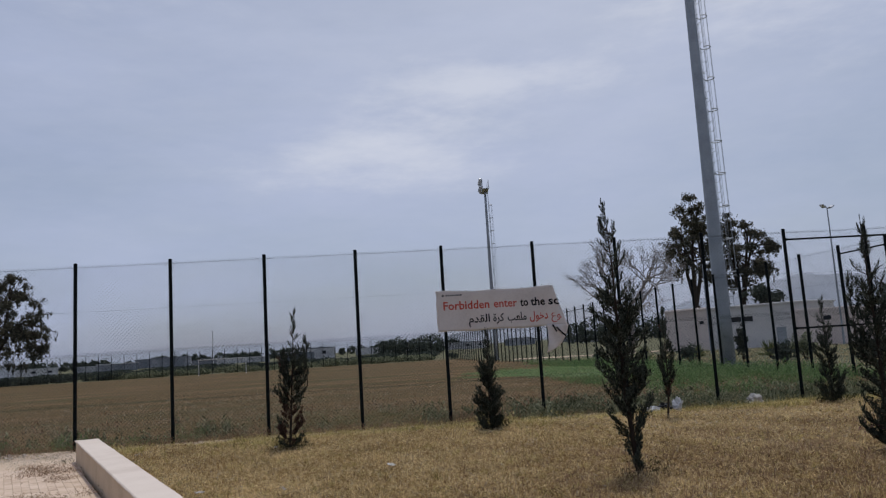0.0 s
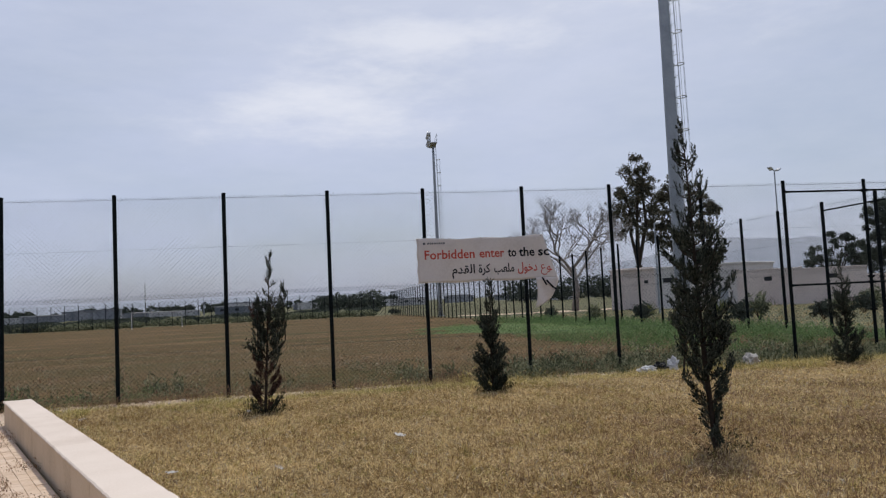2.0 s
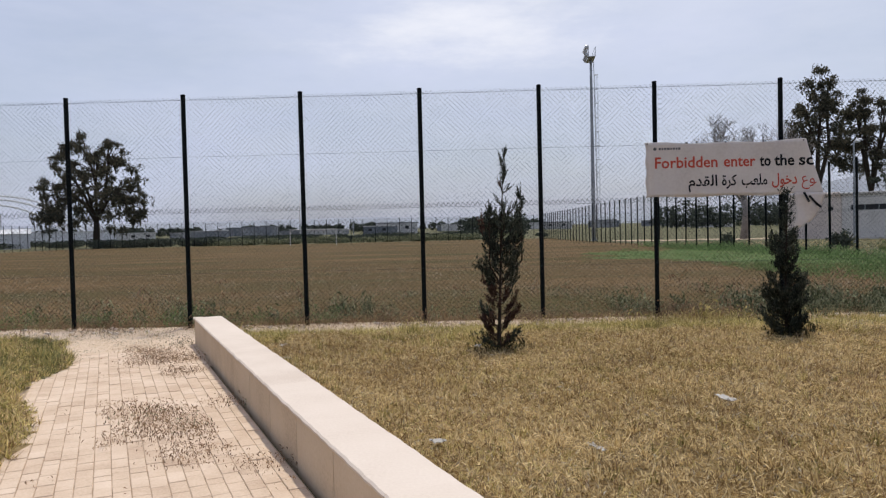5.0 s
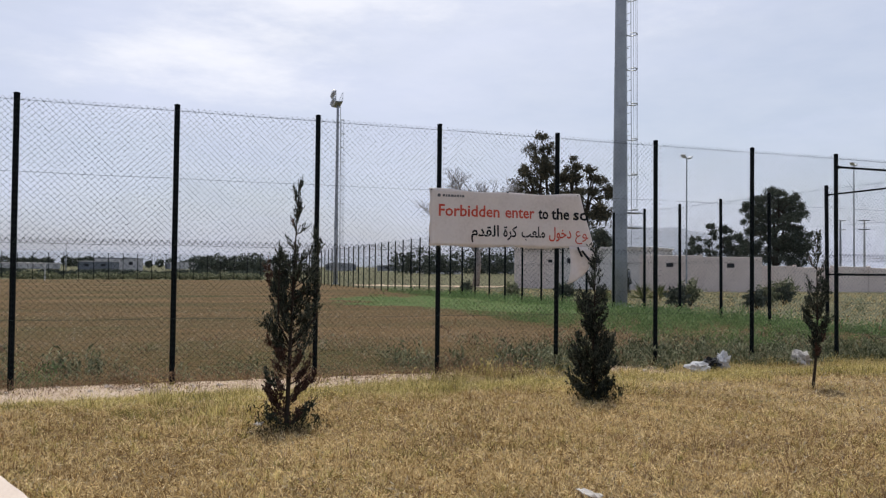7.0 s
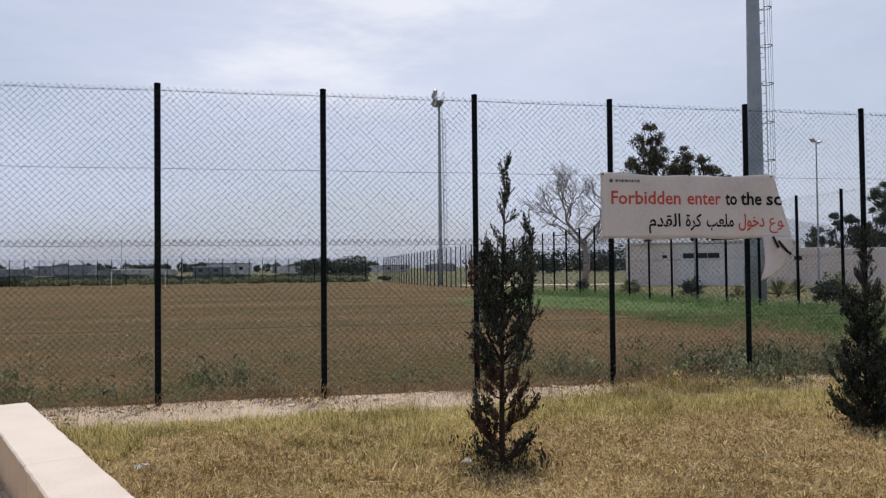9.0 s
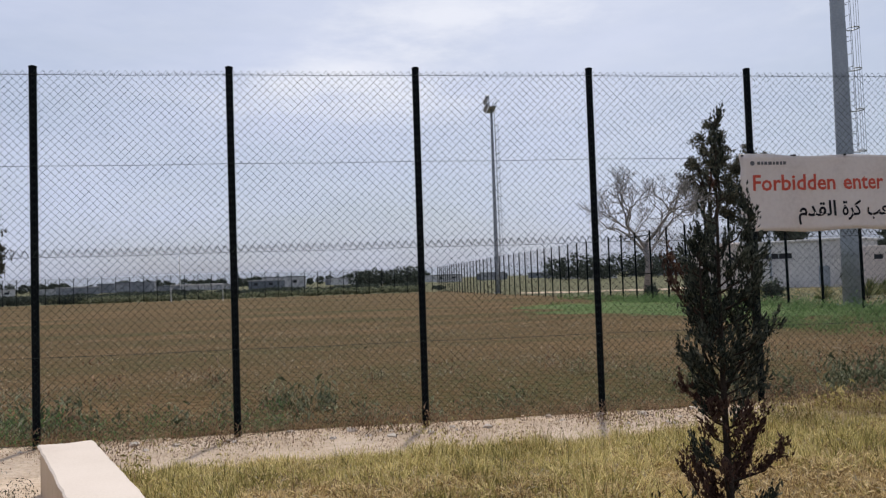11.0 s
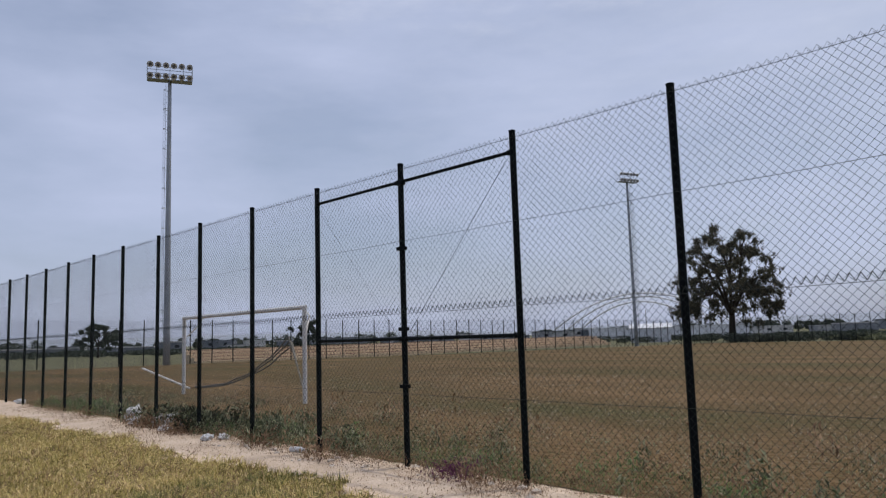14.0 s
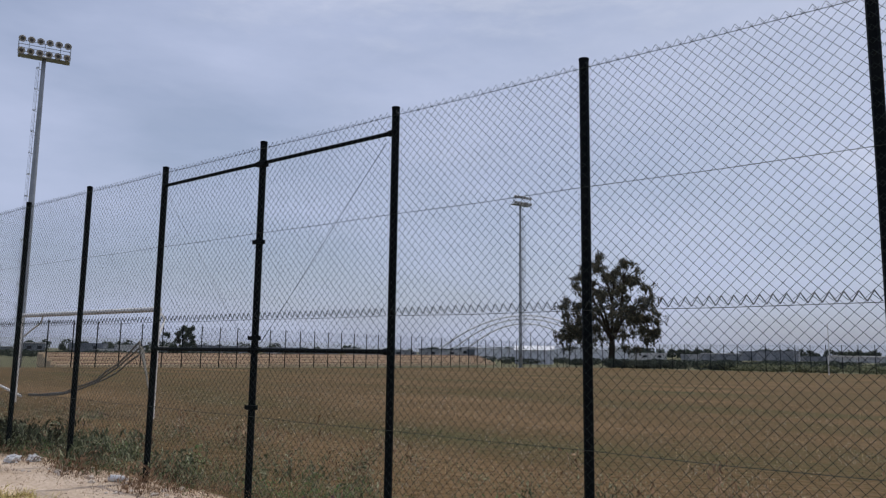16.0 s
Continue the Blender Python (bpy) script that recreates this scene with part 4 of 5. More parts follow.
def bare_tree(label, x, y, z, h, seed):
    rng = np.random.default_rng(seed)
    top = empty("bare_tree", x, y, z)
    g, tips = Geo(), []
    g.tube([(0, 0, -0.3), (0.02 * h, 0, h * 0.16), (0, 0, h * 0.3)], [h * 0.026, h * 0.021, h * 0.019], 9)
    for k in range(4):
        a = 1.6 * k + rng.uniform(0, 0.7)
        d = Vector((math.cos(a) * 1.3, math.sin(a) * 1.3, 1)).normalized()
        limbs(g, Vector((0, 0, h * (0.2 + 0.03 * k))), d, h * 0.2, h * 0.011, 6, rng, tips, 0.55, 3)
    g.link("trunk", M_PALEBARK, top, "", True)
    return tagged(top, label, "tree")


eucalyptus("broad dark eucalyptus standing beyond the far fence", -74.1, 129.7, 0, 23.6, 20.5, 0.16, 105, 21, None, 0.42, 640, 1.5, 0.062, 8, 0.24)
eucalyptus("tall open eucalyptus behind the white building", 44.8, 88.0, 0, 22.6, 6.6, 0.42, 32, 22, None, 0.36, 620, 1.0, 0.056, 4, 0.1)
eucalyptus("tall open eucalyptus behind the white building", 53.2, 90.0, 0, 21.0, 10.8, 0.40, 52, 25, None, 0.36, 620, 1.0, 0.056, 5, 0.1)
eucalyptus("small dense tree behind the white building", 50.5, 80.0, 0, 8.0, 9.0, 0.1, 24, 28, M_FARTREE, 0.5, 420, 0.3, 0.13)
eucalyptus("broad eucalyptus beyond the pink wall", 104.0, 105.0, 0, 20.0, 13.5, 0.06, 110, 23, M_FARTREE, 0.42, 640, 0.4, 0.070, 6, 0.0)
eucalyptus("smaller eucalyptus beyond the pink wall", 101.9, 120.0, 0, 13.2, 11.5, 0.15, 44, 24, M_FARTREE, 0.42, 420, 0.5, 0.085, 5, 0.1)
eucalyptus("distant dark tree beyond the terraces", -191.4, 54.0, 0, 8.8, 9.5, 0.2, 26, 26, M_FARTREE, 0.8, 240, 0.2, 0.12)
eucalyptus("distant dark tree beyond the terraces", -172.0, 98.0, 0, 8.0, 9, 0.2, 20, 27, M_FARTREE, 0.7, 200, 0.2, 0.13)
bare_tree("leafless pale tree beyond the side fence", 30.0, 75.5, 0, 18.4, 31)


def wood(name, label, x0, x1, y0, y1, h, count, seed, material, size, wide=0.5):
    """A row of far trees: many small leaf clumps of uneven height."""
    rng = np.random.default_rng(seed)
    cx, cy = rng.uniform(x0, x1, count), rng.uniform(y0, y1, count)
    hh = h * rng.uniform(0.55, 1.1, count)
    k = 150
    c = np.stack([np.repeat(cx, k), np.repeat(cy, k), np.zeros(count * k)], 1)
    u = rng.normal(size=(count * k, 3))
    u /= np.linalg.norm(u, axis=1)[:, None]
    u *= (rng.uniform(0.35, 1, count * k) ** 0.5)[:, None]
    H = np.repeat(hh, k)
    c[:, 0] += u[:, 0] * H * wide
    c[:, 1] += u[:, 1] * H * wide
    c[:, 2] = H * (0.52 + 0.48 * u[:, 2]) - 0.1 + fall(c[:, 1])
    return tagged(soup(name, leaves(c, size, rng, 1.5), 4, material), label, "trees", kind="stuff")


wood("far_woods", "dark row of distant trees behind the far fence", -3, 19, 232, 248, 6.4, 26, 41, M_FARTREE, 0.9)
wood("far_woods", "dark distant trees behind the side fence", 62, 150, 228, 250, 9.5, 60, 42, M_FARTREE, 1.1)
wood("hedge", "low dark bushes along the far fence", -72, -50, 123, 126, 1.7, 40, 43, M_FARTREE, 0.35, 1.0)
wood("hedge", "low green bushes along the far fence", -56, 8, 123, 128, 1.3, 150, 44, M_WEED, 0.32, 1.2)
wood("far_woods", "thin distant line of trees on the plain", -520, 60, 560, 640, 7.5, 220, 45, M_FARTREE, 1.9)
wood("hedge", "dark scrub on the plain beyond the far fence", -130, 14, 140, 185, 1.6, 170, 47, M_FARTREE, 0.5, 1.6)
wood("hedge", "low grey scrub beyond the terraces", -260, -180, -20, 160, 1.7, 150, 48, M_FARTREE, 0.7, 1.8)
wood("far_woods", "thin distant line of trees on the plain", -640, -460, -60, 520, 8, 120, 46, M_FARTREE, 1.6)


# ---- buildings ----
def white_building():
    """One storey in a row: a pink-rendered end and a longer white part with a strip of windows."""
    top = empty("white_building", 31.87, 67.82, -0.1, -53.0)
    A, W, D, Hh, t = 5.66, 16.0, 8.0, 4.5, 0.3
    win = (A + 0.9, A + 4.9, 2.9, 3.45)
    vent = (4.3, 4.9, 2.95, 3.3)

    def wall_box(lo, hi, material):
        Geo().box(lo, hi).link("wall", material, top)

    for material, x0, x1, (wx0, wx1, z0, z1) in ((M_PINKWALL, 0.0, A, vent), (M_HOUSE, A, W, win)):
        y0 = 0.0 if material is M_PINKWALL else 0.12
        wall_box((x0, y0, -0.3), (wx0, y0 + t, Hh), material)
        wall_box((wx1, y0, -0.3), (x1, y0 + t, Hh), material)
        wall_box((wx0, y0, -0.3), (wx1, y0 + t, z0), material)
        wall_box((wx0, y0, z1), (wx1, y0 + t, Hh), material)
    wall_box((0, t, -0.3), (t, D - t, Hh), M_PINKWALL)
    wall_box((W - t, t + 0.12, -0.3), (W, D - t, Hh), M_HOUSE)
    wall_box((0, D - t, -0.3), (W, D, Hh), M_HOUSE)
    Geo().box((-0.15, -0.15, Hh), (A, D + 0.15, Hh + 0.2), None, 0.04).link("roof", M_PINKWALL, top)
    Geo().box((A + 0.003, -0.03, Hh), (W + 0.15, D + 0.15, Hh + 0.2), None, 0.04).link("roof", M_HOUSE, top)
    for k in range(14):
        Geo().tube([(0.3 + k * 0.39, -0.1, Hh + 0.16), (0.3 + k * 0.39, 0.2, Hh + 0.16)], 0.15, 10).link("parapet_scallop", M_PINKWALL, top)
    for i in range(3):
        w0 = (win[1] - win[0]) / 3
        x = win[0] + i * w0
        w = Geo().box((x + 0.06, 0.24, win[2] + 0.01), (x + w0 - 0.02, 0.27, win[3] - 0.01)).link("window", M_DARK, top)
        Geo().box((x, 0.18, win[2]), (x + 0.06, 0.32, win[3])).link("window_frame", M_STEEL, w)
    Geo().box((vent[0], 0.12, vent[2]), (vent[1], 0.15, vent[3])).link("window", M_DARK, top)
    Geo().box((W - 3.0, 0.09, 0), (W - 2.0, 0.117, 2.1)).link("door", M_STEEL, top)
    return tagged(top, "single-storey white and pink rendered building with a dark window strip", "building")


white_building()


def boundary(label, x0, y0, x1, y1, h, material, scallop):
    """A long low rendered wall of panels with posts."""
    a, b = Vector((x0, y0, 0)), Vector((x1, y1, 0))
    d = b - a
    top = empty("boundary_wall", x0, y0, 0, math.degrees(math.atan2(d.y, d.x)))
    n = int(d.length / 4)
    for i in range(n):
        x = i * d.length / n
        w = d.length / n
        Geo().box((x + 0.1, 0, -0.1), (x + w - 0.1, 0.2, h - (0.12 if i % 2 else 0)), None, 0.03).link("wall_panel", material, top)
        Geo().box((x - 0.15, -0.06, -0.1), (x + 0.1, 0.26, h + 0.1), None, 0.03).link("wall_post", material, top)
        if scallop:
            w2 = Geo().box((x + w * 0.42, -0.02, h * 0.66), (x + w * 0.54, -0.004, h * 0.78)).link("wall_opening", M_DARK, top)
    return tagged(top, label, "wall")


boundary("long low pink-grey rendered wall with posts", 40.6, 55.0, 50.5, 48.5, 3.6, M_PINKWALL, True)
boundary("long low pink-grey rendered wall with posts", 51.5, 50.5, 95.0, 44.0, 2.6, M_PINKWALL, False)


def shed(name, label, x, y, w, d, h, turn, material, pitch=0.0, windows=0):
    top = empty(name, x, y, 0, turn)
    Geo().box((-w / 2, -d / 2, -0.3), (w / 2, d / 2, h)).link("wall", material, top)
    g = Geo()
    e = 0.3
    if pitch:
        g.v = [(-w / 2 - e, -d / 2 - e, h), (w / 2 + e, -d / 2 - e, h), (w / 2 + e, d / 2 + e, h), (-w / 2 - e, d / 2 + e, h), (-w / 2 - e, 0, h + pitch), (w / 2 + e, 0, h + pitch)]
        g.f = [(0, 1, 5, 4), (2, 3, 4, 5), (0, 4, 3), (1, 2, 5), (3, 2, 1, 0)]
    else:
        g.box((-w / 2 - e, -d / 2 - e, h), (w / 2 + e, d / 2 + e, h + 0.35))
    g.link("roof", M_WHITE if pitch else material, top)
    for i in range(windows):
        xx = -w / 2 + (i + 0.5) * w / windows
        Geo().box((xx - 0.8, -d / 2 - 0.04, h * 0.45), (xx + 0.8, -d / 2 - 0.005, h * 0.75)).link("window", M_DARK, top)
    return tagged(top, label, "building", "far buildings on the plain")


frng = random.Random(77)
for k in range(64):
    ang = radians(-95 + k * 2.07 + frng.uniform(-1.2, 1.2))
    dist = frng.uniform(300, 480)
    shed("far_building", "low distant flat-roofed building coloured grey for haze", -8 + math.sin(ang) * dist, -8 + math.cos(ang) * dist, frng.uniform(6, 26), frng.uniform(6, 12), frng.uniform(2.0, 4.8), -math.degrees(ang) + frng.uniform(-20, 20), M_FARBLD, windows=frng.choice((0, 0, 2)))
shed("far_building", "long white low-roofed hall beyond the terraces", -163.4, 258.3, 60, 14, 3.8, 33.5, M_WHITE)
shed("far_building", "small white house beyond the far fence", -104.0, 150.0, 9, 6, 3.2, 30, M_WHITE, 1.0)


def arch_roof():
    top = empty("stadium_arches", -179.5, 266.3, -0.13, 33.5)
    for k, (off, w, h) in enumerate(((0, 76, 15.5), (9, 66, 14.5), (26, 56, 13.0))):
        g = Geo()
        pts = [(w * (t - 0.5), off, 3 + h * (1 - (2 * t - 1) ** 2)) for t in np.linspace(0, 1, 25)]
        g.tube(pts, 0.45, 6)
        g.link("arch", M_WHITE, top, "slender white steel arch")
    for i in range(11):
        x0 = -36 + i * 7.2
        Geo().box((x0 - 0.2, -0.4, 0), (x0 + 0.2, 0.4, 5)).link("column", M_WHITE, top)
    return tagged(top, "white arched stadium roof in the far distance", "stadium")


arch_roof()


def terraces():
    top = empty("concrete_terraces", FIELD_X0 - 2.2, 26.0, 0)
    for i in range(4):
        step = Geo().box((-(i + 1) * 0.85 + 0.02, 0, -0.15), (-i * 0.85, 70, 0.32 * (i + 1)), None, 0.03).link("step", M_CONCRETE, top)
        g = Geo()
        for k in range(120):
            g.box((-i * 0.85 - 0.62, 0.4 + k * 0.575, 0.32 * (i + 1)), (-i * 0.85 - 0.30, 0.75 + k * 0.575, 0.32 * (i + 1) + 0.09))
        g.link("seat_row", M_TILE, step)["kind"] = "stuff"
    Geo().box((-4 * 0.85 - 0.3, 0, -0.15), (-4 * 0.85, 70, 1.4)).link("back_wall", M_CONCRETE, top)
    return tagged(top, "stepped cream concrete spectator terraces", "terraces")


terraces()

# distant hill ranges, their haze painted into the base colour
for label, cx, cy, w, h, turn, seed in (("hill on the horizon coloured blue-grey for haze", 1300, 2100, 1500, 150, 30, 3), ("low ridge on the horizon in a painted haze colour", -200, 2600, 4200, 44, 0, 5), ("low ridge on the horizon in a painted haze colour", -2500, 700, 3600, 42, -80, 6)):
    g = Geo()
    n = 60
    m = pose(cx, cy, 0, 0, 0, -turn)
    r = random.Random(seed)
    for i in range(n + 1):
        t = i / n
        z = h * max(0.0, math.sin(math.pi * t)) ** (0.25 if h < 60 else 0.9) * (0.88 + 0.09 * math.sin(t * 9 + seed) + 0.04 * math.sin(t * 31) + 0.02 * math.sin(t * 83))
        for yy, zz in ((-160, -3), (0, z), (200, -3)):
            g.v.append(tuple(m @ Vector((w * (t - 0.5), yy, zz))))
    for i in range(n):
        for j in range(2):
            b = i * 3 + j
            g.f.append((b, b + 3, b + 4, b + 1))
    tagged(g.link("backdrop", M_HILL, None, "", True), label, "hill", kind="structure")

# poles and a leaning crane in the distance
def far_pole(name, label, x, y, h, lean=0.0, arm=False):
    top = empty(name, x, y, -0.1)
    Geo().tube([(0, 0, 0), (lean * h, 0, h * (0.7 if lean else 1))], [0.22, 0.12], 6).link("boom" if lean else "shaft", M_FARBLD, top)
    if arm:
        for z in (h - 0.15, h - 1.6):
            Geo().box((-0.8, -0.08, z - 0.08), (0.8, 0.08, z + 0.08), pose(0, 0, 0, 0, 0, -45)).link("crossarm", M_FARBLD, top)
    return tagged(top, label, "pole")


far_pole("utility_pole", "thin distant utility pole", -62, 260, 13)
far_pole("utility_pole", "thin distant utility pole", -48, 300, 9)
far_pole("crane", "leaning distant crane boom", -70, 270, 10, -0.9)
far_pole("utility_pole", "thin distant utility pole", -130, 190, 9)
far_pole("utility_pole", "utility pole with crossarms beyond the pink wall", 94, 80, 10.6, 0.0, True)
far_pole("utility_pole", "utility pole with crossarms beyond the pink wall", 99, 80, 10.8, 0.0, True)


# ---- litter ----
def bag(name, label, x, y, z, size, seed, material, tall=0.6):
    bm = bmesh.new()
    bmesh.ops.create_icosphere(bm, subdivisions=3, radius=size)
    r = random.Random(seed)
    o = Vector((r.uniform(0, 50), r.uniform(0, 50), 0))
    for v in bm.verts:
        k = 0.4 + 1.3 * abs(noise.noise(v.co / size * 1.8 + o)) + 0.9 * abs(noise.noise(v.co / size * 5 + o))
        v.co *= max(0.25, 0.35 + 0.75 * k + r.uniform(-0.12, 0.12))
        v.co.z *= tall
    me = bpy.data.meshes.new(name)
    bm.to_mesh(me)
    bm.free()
    me.materials.append(material)
    ob = new(name, me)
    ob.matrix_world = pose(x, y, z + size * 0.4 - 0.07, 0, 0, r.uniform(0, 360))
    return tagged(ob, label, "litter")


bag("plastic_bag", "crumpled white plastic bag by the fence", 4.55, -1.0, 0.03, 0.17, 1, M_PLASTIC)
bag("plastic_bag", "black plastic bag among white ones", 4.85, -0.95, 0.10, 0.15, 2, M_BLACKBAG)
bag("plastic_bag", "white plastic bag by the fence", 5.2, -0.85, 0.14, 0.105, 3, M_PLASTIC, 1.4)
bag("plastic_bag", "dusty beige plastic bag in weeds", 7.25, -0.6, 0.05, 0.17, 4, M_PAPER, 0.9)
for k, (x, y, s) in enumerate(((-35.9, 0.1, 0.16), (-25.1, -0.1, 0.15), (-23.1, -0.25, 0.13), (-22.6, 0.0, 0.16), (-20.8, -0.4, 0.11), (-20.6, -0.15, 0.1))):
    bag("plastic_bag", "dusty white plastic litter along the fence", x, y, 0.01, s, 20 + k, M_BLACKBAG if k == 3 else M_PLASTIC)


def bottle(x, y, z, turn):
    top = empty("plastic_bottle", x, y, z, turn)
    g = Geo()
    g.tube([(-0.17, 0, 0.05), (-0.16, 0, 0.05), (0.04, 0, 0.05), (0.11, 0, 0.05), (0.12, 0, 0.05)], [0.03, 0.045, 0.045, 0.018, 0.016], 10)
    body = g.link("bottle_body", M_PLASTIC, top, "", True)
    Geo().tube([(0.12, 0, 0.05), (0.145, 0, 0.05)], 0.018, 8).link("cap", M_GOAL, top)
    return tagged(top, "white plastic bottle lying on the sand", "bottle")


bottle(-17.9, -0.2, -0.065, 25)
bag("plastic_bag", "torn white plastic bag among dead weeds", -25.9, 0.15, 0.06, 0.2, 51, M_PLASTIC, 1.1)
bag("plastic_bag", "grey crumpled plastic bag among dead weeds", -24.0, 0.1, 0.02, 0.2, 52, M_PAPER, 0.9)
bag("plastic_bag", "black plastic sack lying in dead weeds", -22.9, 0.15, 0.02, 0.24, 53, M_BLACKBAG, 0.6)
bag("plastic_bag", "shiny white plastic bag beside a black sack", -23.3, 0.0, 0.06, 0.15, 54, M_PLASTIC, 1.2)


def stone(label, x, y, z, sx, sy, sz, seed, material):
    bm = bmesh.new()
    bmesh.ops.create_icosphere(bm, subdivisions=2, radius=1)
    r = random.Random(seed)
    o = Vector((r.uniform(0, 50), r.uniform(0, 50), 3))
    for v in bm.verts:
        v.co *= 0.8 + 0.45 * noise.noise(v.co * 1.3 + o)
        v.co = Vector((v.co.x * sx, v.co.y * sy, v.co.z * sz))
    me = bpy.data.meshes.new("stone")
    bm.to_mesh(me)
    bm.free()
    me.materials.append(material)
    ob = new("stone", me)
    ob.matrix_world = pose(x, y, z + sz * 0.3, 0, 0, r.uniform(0, 180))
    return tagged(ob, label, "stone", "pale stones")


srng = random.Random(12)
for k in range(120):
    x = srng.uniform(-20, 5)
    s = srng.uniform(0.018, 0.07)
    stone("pale rubble stone on the sandy strip", x, srng.uniform(-0.75, 0.1), -0.068, s * 1.3, s, s * 0.7, 100 + k, M_STONE)


def scrap(x, y, z, w, d, seed, material, label):
    """A creased sheet of litter lying on the grass."""
    r = random.Random(seed)
    g = Geo()
    n = 5
    for j in range(n + 1):
        for i in range(n + 1):
            g.v.append((w * (i / n - 0.5) + r.uniform(-0.01, 0.01), d * (j / n - 0.5) + r.uniform(-0.01, 0.01), r.uniform(0, 0.02)))
    for j in range(n):
        for i in range(n):
            k = j * (n + 1) + i
            g.f.append((k, k + 1, k + n + 2, k + n + 1))
    ob = g.link("litter_scrap", material)
    ob.matrix_world = pose(x, y, z, r.uniform(-8, 8), r.uniform(-8, 8), r.uniform(0, 180))
    sol = ob.modifiers.new("thick", "SOLIDIFY")
    sol.thickness = 0.004
    return tagged(ob, label, "litter")


for k, (x, y, w, d) in enumerate(((-3.9, -8.95, 0.13, 0.1), (-1.62, -7.87, 0.24, 0.11), (-2.89, -9.2, 0.22, 0.05), (-0.71, -4.66, 0.1, 0.08), (-0.6, -12.5, 0.14, 0.08), (-2.63, -11.8, 0.12, 0.1), (-3.54, -5.1, 0.12, 0.1), (5.55, -2.1, 0.16, 0.12))):
    scrap(x, y, float(lawn_z(x, y)) + 0.04, w * 0.75, d * 0.75, 300 + k, M_PAPER, "small white scrap lying in the dry grass")
for k, (x, y) in enumerate(((-5.71, -5.55), (-5.94, -4.65))):
    scrap(x, y, float(lawn_z(x, y)) + 0.03, 0.11, 0.06, 330 + k, M_PAPER, "pale paper scrap lying beside the low wall")

# ---- plants ----
rng = np.random.default_rng(5)


def lawn_blades(name, label, keep, height, x0, x1, y0, y1, count, hmin, hmax, material, per=9, w=(0.006, 0.014), seed=1, patch=0.0):
    r = np.random.default_rng(seed)
    x, y = r.uniform(x0, x1, count), r.uniform(y0, y1, count)
    ok = keep(x, y)
    if patch:
        ok &= spread_noise(x, y, 1.9) + spread_noise(x, y, 5.1) * 0.6 > patch * r.uniform(-1.6, 1, count)
    x, y = x[ok], y[ok]
    h = r.uniform(hmin, hmax, len(x)) * (0.8 + 0.3 * spread_noise(x, y, 2.3) + 0.25 * spread_noise(x, y, 6.1))
    h = np.maximum(h, hmin * 0.5)
    return tagged(soup(name, tufts(x, y, height(x, y), h, per, r, w), 3, material), label, "grass", kind="stuff")


right_keep = lambda x, y: (wall_side(x, y) > WALL_W + 0.01) & (y < lawn_edge(x) + 0.06)
near_keep = lambda x, y: right_keep(x, y) & (y > -16)
lawn_blades("grass", "short dry straw-coloured grass of the lawn", near_keep, lawn_z, -8, 9, -15, -1.2, 19000, 0.025, 0.085, M_STRAW, 8, (0.005, 0.012), seed=1)
lawn_blades("grass", "flattened straw litter between the tufts", near_keep, lawn_z, -8, 10, -15, -1.2, 14000, 0.012, 0.035, M_STRAW, 6, (0.008, 0.018), seed=9)
lawn_blades("grass", "short dry straw-coloured grass of the lawn", right_keep, lawn_z, 9, 32, -15, -1.2, 9000, 0.05, 0.13, M_STRAW, 7, (0.014, 0.028), seed=2)
lawn_blades("grass", "yellow-green grass tufts of the lawn", lambda x, y: right_keep(x, y) & (y > -3.9 - 1.4 * spread_noise(x, y, 0.9)), lawn_z, -8, 14, -6, -1.2, 15000, 0.06, 0.20, M_MOSS, 10, (0.007, 0.015), seed=3)
lawn_blades("grass", "long ragged grass along the lawn's edge", lambda x, y: right_keep(x, y) & (y > lawn_edge(x) - 0.75 - 0.4 * spread_noise(x, y, 1.6)), lawn_z, -8, 13, -3.2, -0.1, 9000, 0.10, 0.26, M_MOSS, 10, (0.006, 0.013), seed=10, patch=0.7)
lawn_blades("grass", "long dry straw along the lawn's edge", lambda x, y: right_keep(x, y) & (y > lawn_edge(x) - 0.9), lawn_z, -8, 13, -3.2, -0.1, 4000, 0.08, 0.24, M_STRAW, 9, (0.006, 0.012), seed=11, patch=0.7)
lawn_blades("grass", "sparse yellow-green tufts in the dry lawn", lambda x, y: near_keep(x, y) & (spread_noise(x, y, 1.1) > 0.15), lawn_z, -8, 12, -15, -3, 9000, 0.04, 0.10, M_MOSS, 9, (0.006, 0.013), seed=8)
lawn_blades("grass", "tall brown stalks standing in the lawn", near_keep, lawn_z, -8, 12, -15, -1.2, 12000, 0.05, 0.13, M_DEADWEED, 5, (0.005, 0.010), seed=4, patch=0.9)


def lawn_mat(label, keep, height, x0, x1, y0, y1, count, size, high, material, seed, patch=None):
    """Short curled blades that lie matted on the ground, every way up."""
    r = np.random.default_rng(seed)
    x, y = r.uniform(x0, x1, count), r.uniform(y0, y1, count)
    ok = keep(x, y)
    if patch is not None:
        ok &= spread_noise(x, y, 1.3) + 0.8 * spread_noise(x, y, 4.3) > patch + r.uniform(-0.5, 0.5, count)
    x, y = x[ok], y[ok]
    c = np.stack([x, y, height(x, y) + r.uniform(0, 1, len(x)) ** 1.5 * high * (1 + 0.6 * spread_noise(x, y, 3.7))], 1)
    return tagged(soup("grass", leaves(c, size, r, 4.2, up=0.8)[:, :3], 3, material), label, "grass", kind="stuff")


